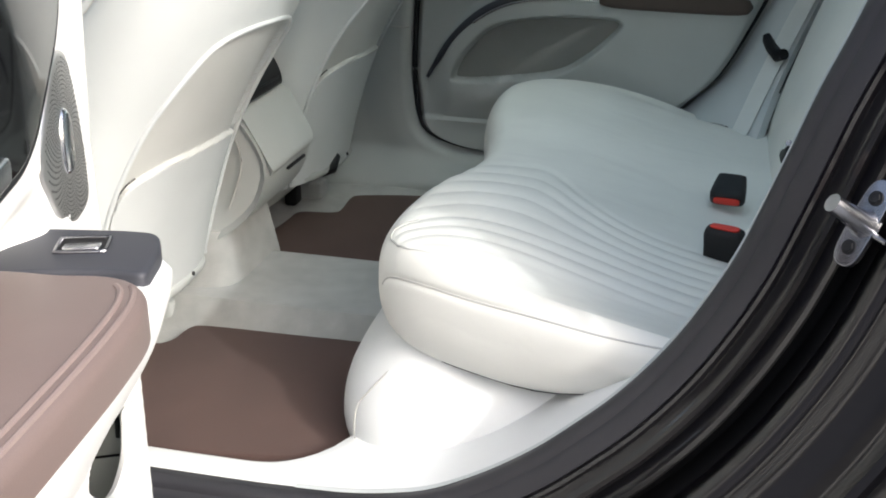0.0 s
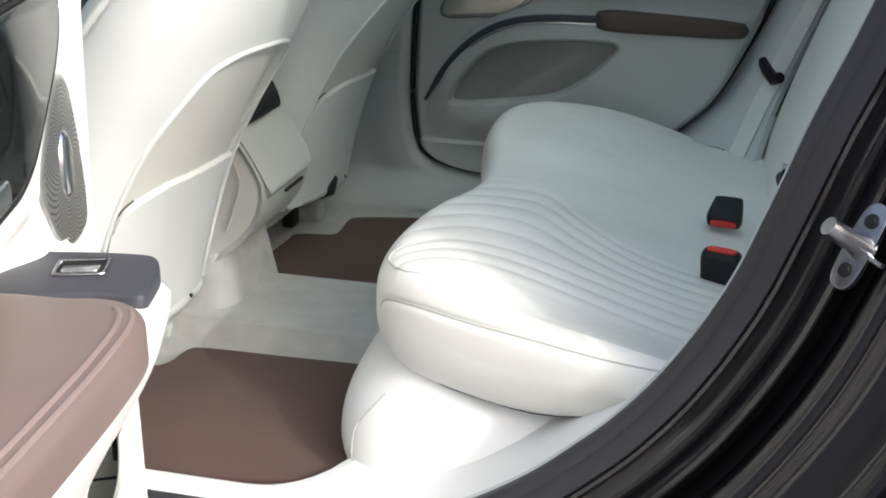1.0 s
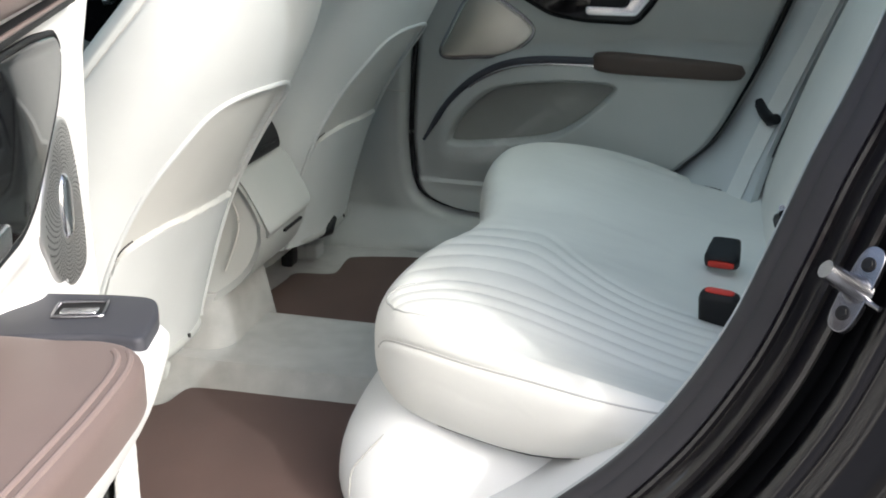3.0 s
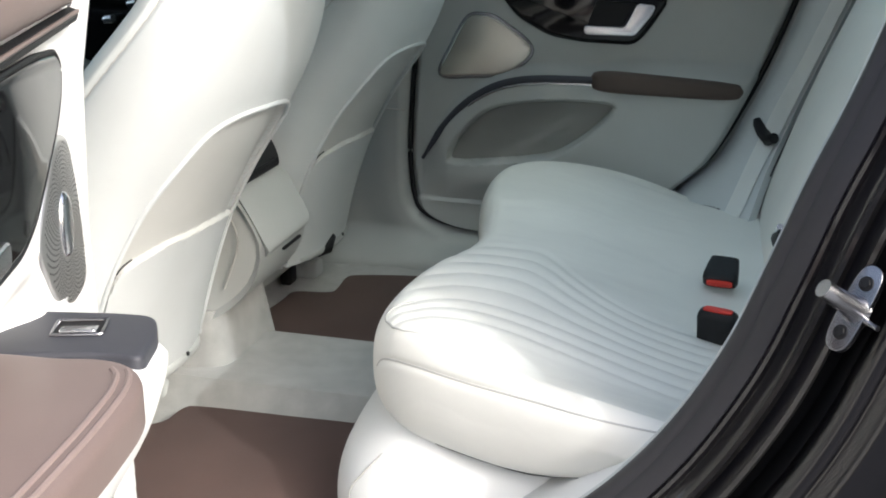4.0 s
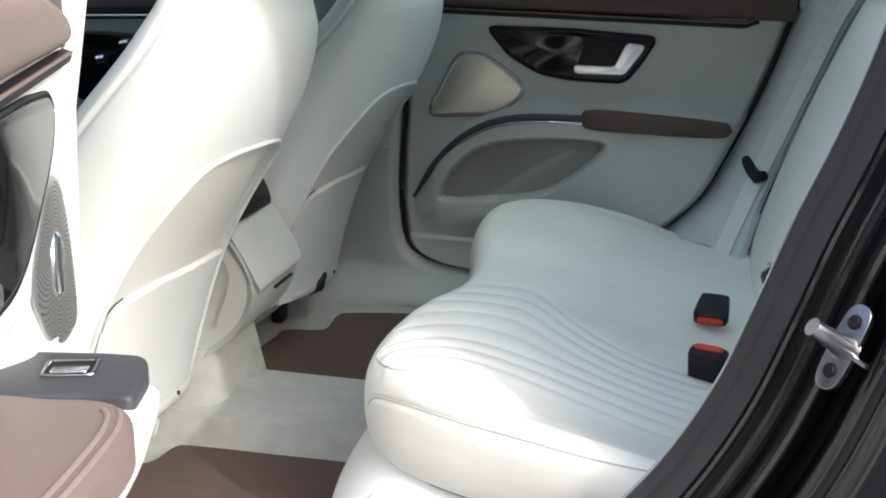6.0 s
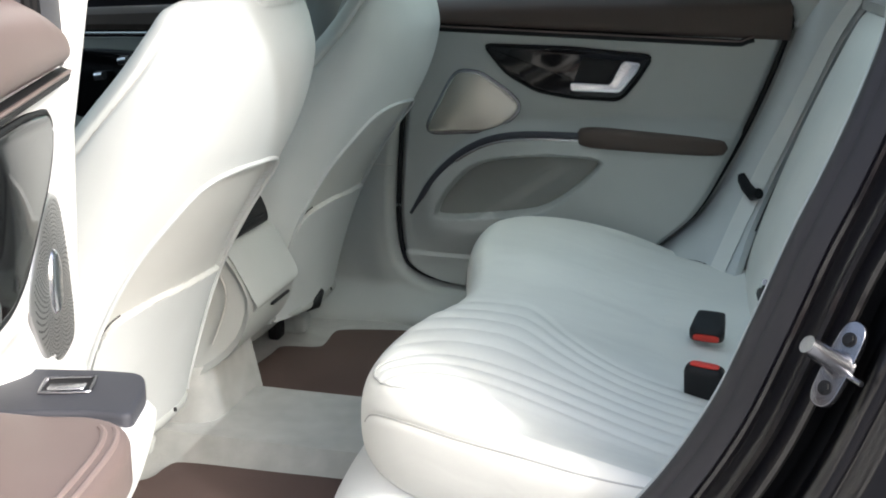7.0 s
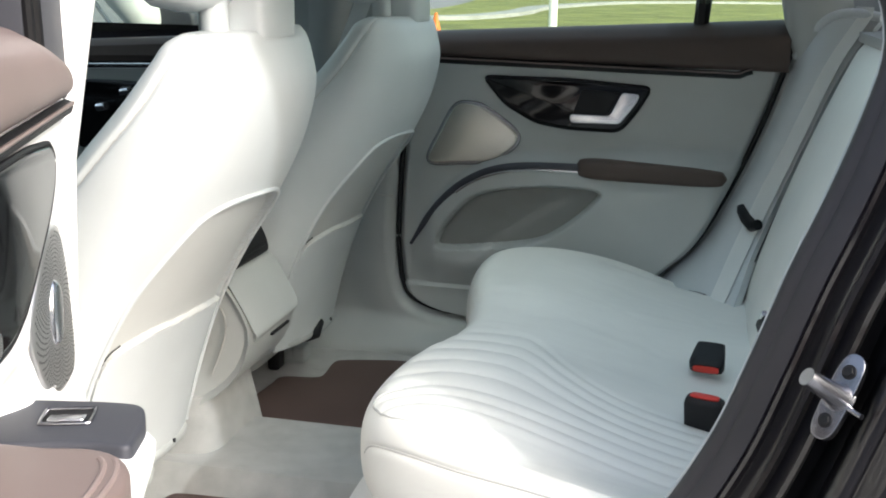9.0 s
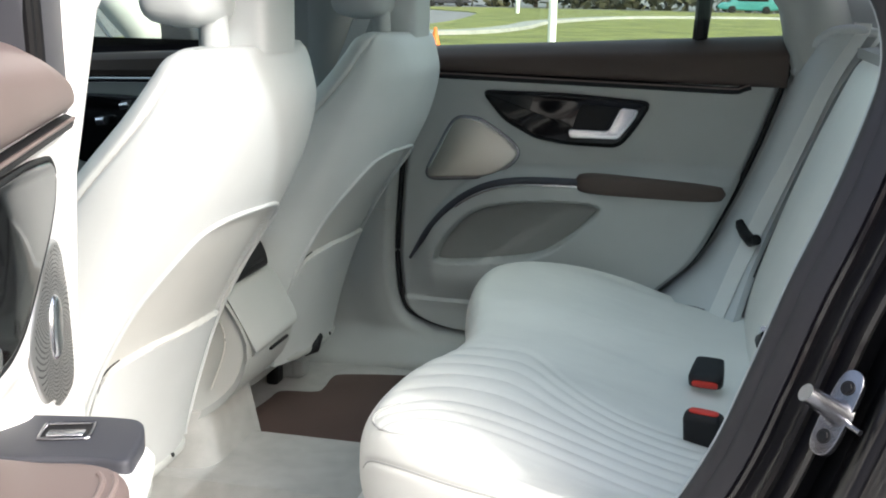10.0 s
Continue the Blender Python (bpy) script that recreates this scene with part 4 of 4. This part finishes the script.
for inset in (0.011, 0.021):
    line = [flat(s, w, 0.5075 if inset < 0.02 else 0.5085) for s, w in grow(arm_loop, -inset) if w > 0.02 and s > 0.388]
    part("stitched_ridge", tube(line, 0.0030, 8), BROWN_PALE, arm, "raised stitched ridge")
PLATE = rounded([(0.236, -0.035), (0.252, 0.075), (0.262, 0.110), (0.300, 0.117), (0.366, 0.112), (0.353, 0.08), (0.349, 0.04), (0.350, -0.055)], 0.014)
plate = part("switch_plate", pad(PLATE, flat, 0.478, 0.507, 0.005, 5), GREY_PLASTIC, near_door, "dark grey switch plate")
well = curve_through([(0.274, 0.028), (0.274, 0.064), (0.278, 0.068), (0.306, 0.068), (0.310, 0.064), (0.310, 0.028), (0.306, 0.024), (0.278, 0.024)], 60, True)
switch = part("switch_bezel", tube([flat(s, w, 0.508) for s, w in well.tolist() + [well[0].tolist()]], 0.0019, 8), STEEL, plate, "steel switch surround")
part("switch_well", pad(grow(well, -0.001), flat, 0.500, 0.5076, 0.0004, 1), BLACK_PLASTIC, switch, "dark switch well")
rocker = rounded([(0.287, 0.029), (0.287, 0.063), (0.306, 0.063), (0.306, 0.029)], 0.004)
part("window_switch", pad(rocker, lambda s, w, z: flat(s, w, z + 0.12 * (s - 0.29)), 0.503, 0.5085, 0.0015, 3), CHROME, switch, "chrome window switch")
# window frame above the belt
frame_post = part("window_frame", pad([(-0.065, 0.76), (0.100, 0.76), (0.115, 0.87), (0.175, 1.06), (0.14, 1.10), (-0.17, 1.10), (-0.15, 0.90), (-0.085, 0.83)], lambda u, v, w: Vector((u, 0.03 - w, v)), -0.02, 0.02, 0.006), GREY_PLASTIC, near_door, "dark grey window frame")
for s in (0.072, 0.104):
    part("window_seal", tube([(s - 0.008, 0.008, 0.76), (s + 0.018, 0.008, 0.95), (s + 0.055, 0.010, 1.08)], 0.006, 8), BLACK_PLASTIC, frame_post, "black window seal")
window_pane = part("window_pane", pad([(0.10, 0.80), (0.86, 0.80), (0.80, 0.92), (0.62, 1.03), (0.24, 1.06)], lambda u, v, w: Vector((u, 0.045 - w, v)), -0.002, 0.002, 0.001, 1), TINTED, near_door, "tinted window glass")
window_pane.visible_shadow = False

part("outer_panel", sheet(lambda u, v: Vector((0.02 + 0.86 * u, 0.105 + 0.05 * math.sin(math.pi * v), -0.02 + 0.80 * v)), 10, 14, 0.02), PAINT, near_door, "dark brown outer skin")

# ---- floor mats ----
def floor_mat(label, outline, z=0.004):
    loop = curve_through(outline, 140, True)
    bm = pad(loop, lambda u, v, w: Vector((u, v, w)), z, z + 0.010, 0.005)
    mat = tagged(finish(bm, "floor_mat", MAT_BROWN), label, "floor mat", "floor mats")
    return mat


floor_mat("brown velour floor mat beside the open door", [(-0.60, -0.62), (-0.40, -0.622), (-0.17, -0.618), (-0.05, -0.607), (0.04, -0.59), (0.085, -0.55), (0.11, -0.49), (0.12, -0.40), (0.12, -0.22), (0.06, -0.200), (-0.10, -0.205), (-0.28, -0.212),
          (-0.305, -0.235), (-0.312, -0.28), (-0.335, -0.302), (-0.42, -0.305), (-0.60, -0.305)])
floor_mat("brown velour floor mat on the far side", [(-0.36, 0.146), (-0.33, 0.142), (-0.28, 0.142), (-0.08, 0.146), (0.10, 0.155), (0.12, 0.25), (0.12, 0.50), (0.10, 0.585), (0.0, 0.60), (-0.10, 0.600), (-0.228, 0.567), (-0.248, 0.539), (-0.244, 0.464), (-0.254, 0.432), (-0.332, 0.414), (-0.340, 0.360), (-0.346, 0.301), (-0.361, 0.20)])

# ---- centre console ----
console = thing("centre_console", "cream centre console with rear air vent", "console")
def slab_y(profile, half, edge=0.012, n=80):
    """A closed side profile (x, z) drawn out across the car, with rounded flanks."""
    loop = curve_through(profile, n, True)
    bm = bmesh.new()
    loops = []
    for k in range(6):
        a = math.pi / 2 * k / 5
        loops.append([Vector((x, -half + edge * (1 - math.sin(a)), z)) for x, z in grow(loop, -edge * (1 - math.cos(math.pi / 2 - a)) * 1.0)])
    loops += [[Vector((p.x, -p.y, p.z)) for p in l] for l in loops[::-1]]
    rings(bm, loops)
    return bm


part("body", slab_y([(-1.10, 0.05), (-1.10, 0.48), (-0.60, 0.49), (-0.33, 0.46), (-0.25, 0.40), (-0.200, 0.33), (-0.188, 0.275), (-0.222, 0.20), (-0.31, 0.135), (-0.45, 0.09)], 0.118, 0.012), TRIM_SHADED, console, "cream console body")
cover = slab_y([(-0.33, 0.40), (-0.265, 0.405), (-0.232, 0.390), (-0.205, 0.350), (-0.178, 0.298), (-0.180, 0.280), (-0.20, 0.270), (-0.30, 0.26)], 0.114, 0.034)
for vert in cover.verts:
    vert.co.y *= 1 - 0.16 * float(step(0.315, 0.272, vert.co.z)) ** 2 - 0.10 * float(step(0.375, 0.405, vert.co.z)) ** 2
part("rear_cover", cover, TRIM_SHADED, console, "grey-white rear cover")
part("lower_slot", box((-0.206, 0.0, 0.256), (-0.1865, 0.090, 0.262), 0.002), BLACK_PLASTIC, console, "dark slot under the cover")
vent = part("air_vent", slab_y([(-0.32, 0.395), (-0.25, 0.400), (-0.228, 0.405), (-0.236, 0.440), (-0.262, 0.475), (-0.30, 0.485)], 0.085, 0.006), BLACK_PLASTIC, console, "black air vent")
part("vent_knob", tube([(-0.236, -0.045, 0.436), (-0.226, -0.045, 0.440)], [0.009, 0.006], 12), CHROME, vent, "chrome vent knob")
part("vent_knob", tube([(-0.275, -0.02, 0.484), (-0.268, -0.02, 0.497)], [0.016, 0.012], 12), BLACK_GLOSS, vent, "black vent wheel")
for k in range(4):
    part("vent_slat", box((-0.250 - 0.008 * k, -0.07, 0.418 + 0.015 * k), (-0.226 - 0.009 * k, 0.07, 0.422 + 0.015 * k), 0.001, 1), CHROME if k == 1 else BLACK_PLASTIC, vent)
part("trim_line", tube(curve_through([(-0.250, -0.117, 0.36), (-0.233, -0.117, 0.32), (-0.236, -0.117, 0.28), (-0.262, -0.117, 0.21)], 20), 0.0018, 6), SEAM, console)
def base_ring(z):
    g = 1 - (z - 0.0) / 0.16
    return [(-0.55 + (0.275 + 0.03 * g) * math.copysign(abs(math.cos(a)) ** 0.3, math.cos(a)), (0.135 + 0.02 * g) * math.copysign(abs(math.sin(a)) ** 0.3, math.sin(a)), z) for a in (2 * math.pi * k / 64 for k in range(64))]
bm = bmesh.new()
rings(bm, [base_ring(z) for z in np.linspace(0.0, 0.16, 10)])
part("base", bm, CARPET, console, "pale carpeted console base")

# ---- buckles ----
def buckle(label, at, tall=0.085):
    b = thing("belt_buckle", label, "belt buckle", "belt buckles", at=at)
    def ring(z, g):
        return [((0.0135 + g) * math.copysign(abs(math.sin(a)) ** 0.5, math.sin(a)), (0.029 + g) * math.copysign(abs(math.cos(a)) ** 0.5, math.cos(a)), z) for a in (2 * math.pi * k / 32 for k in range(32))]
    bm = bmesh.new()
    rings(bm, [ring(-0.02, -0.004), ring(0.0, -0.001), ring(0.02, 0.001), ring(tall - 0.012, 0.002), ring(tall - 0.004, 0.0), ring(tall, -0.004)])
    part("housing", bm, BLACK_PLASTIC, b, "black plastic housing")
    bm = bmesh.new()
    rings(bm, [ring(tall - 0.004, -0.006), ring(tall + 0.002, -0.0065), ring(tall + 0.004, -0.009)])
    part("button", bm, RED, b, "red release button")
    return b


buckle("black belt buckle with red button, upright in the rear seat", pose(0.630, -0.265, 0.236, 0, -10, 74))
buckle("black belt buckle lying tipped forward with red button", look((0.634, 0.035, 0.288), (0.634 + 0.12, 0.035 + 0.93, 0.288 + 0.40), 90), 0.044)

# ---- far seat belt ----
seat_belt = thing("seat_belt", "grey seat belt with black guide over the rear backrest", "seat belt", "seat belts")
path = [side_bolster(0.83, v, 0.0035) for v in np.linspace(1.02, 0.04, 50)]
bm = bmesh.new()
loops = []
for i, p in enumerate(path):
    way = (path[min(i + 1, 49)] - path[max(i - 1, 0)]).normalized()
    side = way.cross(Vector((-0.62, -0.68, 0.38))).normalized()
    nrm = side.cross(way)
    loops.append([p + side * a + nrm * b for a, b in ((-0.0225, -0.0006), (0.0225, -0.0006), (0.0225, 0.0006), (-0.0225, 0.0006))])
rings(bm, loops)
part("webbing", bm, WEBBING, seat_belt)
part("guide", tube([Vector(p) + Vector((-0.014, -0.016, 0.008)) for p in ((0.702, 0.656, 0.438), (0.706, 0.650, 0.428), (0.716, 0.628, 0.414), (0.729, 0.598, 0.405), (0.740, 0.580, 0.412))], [0.008, 0.012, 0.013, 0.014, 0.012], 12), BLACK_PLASTIC, seat_belt, "black plastic belt guide")

# ---- door striker on the jamb ----
out_way, long_way = Vector((-0.55, -0.70, 0.45)).normalized(), Vector((0.38, 0.28, 0.90)).normalized()
STRIKER_AT = Matrix.Translation((0.747, -0.815, 0.532)) @ Matrix((-out_way.cross(long_way), -out_way, long_way)).transposed().to_4x4()
striker = thing("door_striker", "zinc-plated steel door striker bolted to the jamb", "door striker", at=STRIKER_AT)
loop = curve_through([(-0.006, -0.046), (0.006, -0.046), (0.013, -0.036), (0.015, -0.014), (0.015, 0.014), (0.013, 0.036), (0.006, 0.046), (-0.006, 0.046), (-0.013, 0.036), (-0.015, 0.014), (-0.015, -0.014), (-0.013, -0.036)], 60, True)
base = part("base_plate", pad(loop, lambda u, v, w: Vector((u, -w, v)), -0.004, 0.004, 0.0015), STEEL, striker, "steel base plate")
for z in (-0.027, 0.027):
    bolt = pad([(0.0078 * math.cos(a), z + 0.0078 * math.sin(a)) for a in np.linspace(0, 2 * math.pi, 24, endpoint=False)], lambda u, v, w: Vector((u, -w, v)), 0.003, 0.0055, 0.001)
    b = part("bolt", bolt, BLACK_PLASTIC, base, "dark bolt head")
    part("bolt_socket", pad([(0.0055 * math.cos(a), z + 0.0055 * math.sin(a)) for a in np.linspace(0, 2 * math.pi, 6, endpoint=False)], lambda u, v, w: Vector((u, -w, v)), 0.004, 0.0075, 0.0004, 1), BLACK_PLASTIC, b)
part("catch_pin", tube([(0.0, 0.0, 0.0), (0.0, -0.010, 0.0), (-0.004, -0.040, 0.002), (-0.010, -0.055, 0.004)], [0.0175, 0.0120, 0.0102, 0.0096], 16), POLISHED, striker, "bright catch pin")
part("side_pin", tube([(0.012, 0.0, -0.006), (0.034, -0.006, -0.008)], 0.003, 8), STEEL, striker)

# ---- far front door and mirror ----
front_door = thing("front_door", "closed front car door with brown belt and black control plate", "car door", at=pose(-1.15, 0.74, 0))
part("inner_panel", sheet(lambda u, v: Vector((0.88 * u, 0.01 * v, 0.12 + 0.56 * v + 0.03 * u)), 20, 20, 0.03), TRIM_SHADED, front_door, "pale door panel")
bm = bmesh.new()
rings(bm, [[(0.90 * u, -w, 0.700 + 0.032 * u + dz + 0.02 * u * (dz > 0.02)) for dz, w in ((0.0, -0.02), (0.0, 0.012), (0.015, 0.022), (0.035, 0.018), (0.048, 0.0), (0.052, -0.05))] for u in np.linspace(0, 1, 20)])
part("upper_trim", bm, BROWN_SHADED, front_door, "shaded brown leather upper trim")
part("bright_line", tube([(0.02, -0.014, 0.694), (0.86, -0.014, 0.722)], 0.004, 8), CHROME, front_door)
dark = part("control_plate", pad(curve_through([(0.10, 0.65), (0.34, 0.656), (0.42, 0.645), (0.38, 0.58), (0.32, 0.50), (0.14, 0.48), (0.09, 0.56)], 60, True), lambda u, v, w: Vector((u, -w, v)), -0.01, 0.02, 0.006), BLACK_GLOSS, front_door, "black lacquered control plate")
for s, z in ((0.205, 0.592), (0.275, 0.634)):
    part("seat_control", tube([(s, -0.02, z), (s + 0.01, -0.04, z), (s + 0.03, -0.045, z + 0.004)], [0.008, 0.014, 0.012], 10), CHROME, dark, "chrome seat control")

mirror = thing("door_mirror", "white door mirror with silver edge and grey foot outside the window", "door mirror", at=pose(-0.95, 1.02, 0.80))
bm = bmesh.new()
loops = []
for t in np.linspace(0, 1, 24):
    c = Vector((-0.140 + 0.155 * t + 0.02 * math.sin(math.pi * t), 0.0, 0.175 - 0.225 * t))
    r = 0.074 * (1 - 0.55 * t ** 3) * max(1 - (2 * t - 1) ** 8, 0.03) ** 0.5
    loops.append([c + Vector((r * math.cos(a) * 0.80 * (1 + 0.05 * math.sin(9 * t + 3 * a)), r * 1.3 * math.sin(a), r * math.cos(a) * 0.55)) for a in (2 * math.pi * k / 36 for k in range(36))])
rings(bm, loops)
part("housing", bm, WHITE_PAINT, mirror, "white mirror housing")
part("rim", tube([(-0.195 + 0.150 * t, -0.045, 0.135 - 0.195 * t - 0.02 * math.sin(math.pi * t)) for t in np.linspace(0, 1, 16)], 0.006, 8), CHROME, mirror, "silver edge")
part("mirror_glass", pad(rounded([(-0.17, 0.11), (-0.06, 0.19), (-0.02, 0.12), (-0.09, 0.02)], 0.02), lambda u, v, w: Vector((u - 0.01, 0.03 - w, v)), -0.004, 0.004, 0.002), MIRROR, mirror)
part("foot", pad(rounded([(-0.02, 0.045), (0.10, 0.055), (0.140, 0.02), (0.135, -0.06), (-0.01, -0.06)], 0.02), lambda u, v, w: Vector((u, 0.02 - w, v)), -0.05, 0.03, 0.012), GREY_PLASTIC, mirror, "dark grey mirror foot")
# belt of the far front seat, and a belt tongue against the rear backrest
front_belt = thing("seat_belt", "pale seat belt hanging from the pillar behind the front seat", "seat belt", "seat belts")
part("webbing", sheet(lambda u, v: Vector((-0.225 - 0.10 * v + 0.042 * u, 0.672, 0.90 - 0.25 * v)), 4, 20, 0.0012), WEBBING, front_belt)
tongue = thing("belt_tongue", "black belt tongue with metal tip against the backrest", "belt tongue")
part("grip", tube([(0.708, -0.165, 0.400), (0.710, -0.190, 0.415), (0.713, -0.218, 0.432)], [0.008, 0.014, 0.010], 12), BLACK_PLASTIC, tongue, "black plastic grip")
part("tip", tube([(0.705, -0.195, 0.426), (0.706, -0.222, 0.444)], 0.005, 8), CHROME, tongue)
part("strap", tube([(0.711, -0.190, 0.414), (0.740, -0.192, 0.408), (0.775, -0.195, 0.405)], 0.010, 10, 0.25), WEBBING, tongue)

# ---- outside ----
G = -0.36
tagged(finish(sheet(lambda u, v: Vector((-700 + 1400 * u, -700 + 1400 * v, G - 0.02)), 2, 2), "ground", ASPHALT), "pale worn asphalt ground", "ground", kind="structure")
edge = curve_through([(-12, 20), (-11.0, 30), (-10.5, 45), (-14, 70), (-20, 96), (60, 96), (70, 60), (60, 20), (20, 14)], 120, True)
tagged(finish(pad(edge, lambda u, v, w: Vector((u, v, w)), G - 0.05, G + 0.05, 0.05), "lawn", GRASS), "sunlit lawn of short green grass", "lawn", kind="structure")
kerb = curve_through([(-10.2, 29), (-7.0, 32), (-6.2, 38), (-6.4, 48), (-4.0, 62), (2.0, 70), (10, 72), (24, 66)], 90)
bm = bmesh.new()
loops = []
for i, p in enumerate(kerb):
    way = kerb[min(i + 1, 89)] - kerb[max(i - 1, 0)]
    side = np.array([way[1], -way[0]]) / np.linalg.norm(way)
    loops.append([Vector((*(p + side * a), G + b)) for a, b in ((-0.45, 0.0), (-0.42, 0.17), (0.42, 0.17), (0.45, 0.0))])
rings(bm, loops)
tagged(finish(bm, "kerb", CONCRETE), "pale concrete kerb curving across the lawn", "kerb", kind="structure")


def post(label, x, y, h, r, bent=False):
    top = [(x, y, G), (x, y, G + h * 0.75)] + ([(x + 0.12, y, G + h * 0.92), (x + 0.4, y, G + h)] if bent else [(x, y, G + h)])
    return tagged(finish(tube(top, r, 10), "post", WHITE_PAINT), label, "post", "white posts")


post("tall white painted post on the lawn", -2.92, 24.0, 4.0, 0.095)
post("distant white post beyond the lawn", -11.4, 70.0, 6.0, 0.12)


def vehicle(label, x, y, length, tall, mat, yaw):
    car_far = thing("parked_vehicle", label, "vehicle", "parked vehicles", at=pose(x, y, G, 0, 0, yaw))
    prof = [(-length / 2, 0.35), (-length / 2, 0.9), (-length * 0.34, 1.0), (-length * 0.24, tall), (length * 0.36, tall), (length / 2, tall * 0.62), (length / 2, 0.35)]
    part("body", pad(curve_through(prof, 50, True), lambda u, v, w: Vector((u, -w, v)), -0.85, 0.85, 0.12), mat, car_far)
    part("side_window", pad([(-length * 0.22, 1.02), (length * 0.33, 1.02), (length * 0.30, tall - 0.12), (-length * 0.20, tall - 0.12)], lambda u, v, w: Vector((u, -w, v)), 0.8, 0.865, 0.01), BLACK_GLOSS, car_far)
    for s in (-0.30, 0.30):
        ring = [(s * length + 0.33 * math.cos(a), 0.33 + 0.33 * math.sin(a)) for a in np.linspace(0, 2 * math.pi, 24, endpoint=False)]
        part("wheel", pad(ring, lambda u, v, w: Vector((u, -w, v)), -0.88, 0.88, 0.03), BLACK_PLASTIC, car_far)
    return car_far


vehicle("teal van parked beyond the lawn", 3.6, 98, 4.6, 1.95, TEAL, 0)
vehicle("dark car parked beyond the lawn", -22.8, 99, 4.2, 1.45, RED_CAR, 8)
vehicle("silver car parked beyond the lawn", -27.5, 100, 4.2, 1.45, GRILLE, 4)

# far hedge: many small leaf clumps
rng = np.random.default_rng(4)
verts, faces = [], []
for k in range(17000):
    c = np.array([rng.uniform(-75, 75), 108 + rng.uniform(-2, 4), 0])
    c[2] = G + rng.uniform(0, 1) ** 0.8 * (6.5 + 1.8 * math.sin(c[0] * 0.21) + 1.2 * math.sin(c[0] * 0.83 + 2))
    s = rng.uniform(0.25, 0.6)
    a, b = rng.normal(size=3), rng.normal(size=3)
    a, b = a / np.linalg.norm(a) * s, b / np.linalg.norm(b) * s
    n = len(verts)
    verts += [tuple(c - a), tuple(c + b), tuple(c + a), tuple(c - b)]
    faces.append((n, n + 1, n + 2, n + 3))
me = bpy.data.meshes.new("hedge")
me.from_pydata(verts, [], faces)
me.materials.append(LEAF)
tagged(new("hedge", me), "dark green hedge of dense leaves", "hedge", kind="stuff")
for k in range(14):
    x = -40 + 6.2 * k + rng.uniform(-1.5, 1.5)
    tagged(finish(tube([(x, 109, G), (x + rng.uniform(-0.3, 0.3), 109, G + 3), (x + rng.uniform(-0.6, 0.6), 109, G + 7)], [0.22, 0.17, 0.08], 8), "tree_trunk", BARK), "brown tree trunk in the hedge", "tree", "hedge trees")
cone = thing("traffic_cone", "orange traffic cone on the asphalt", "traffic cone", at=pose(-5.17, 22, G + 0.0))
part("cone", tube([(0, 0, 0.03), (0, 0, 0.55)], [0.14, 0.03], 16), ORANGE, cone)
part("foot", box((-0.2, -0.2, 0.0), (0.2, 0.2, 0.04), 0.01), ORANGE, cone)

# unseen wall, added to keep low sky light off the cabin's far side
tagged(finish(box((-30, -10.6, G - 0.1), (30, -10.0, 4.6), 0.02), "sky_blocker", PLASTER), "unseen plain grey wall that blocks the low sky", "wall", kind="structure")
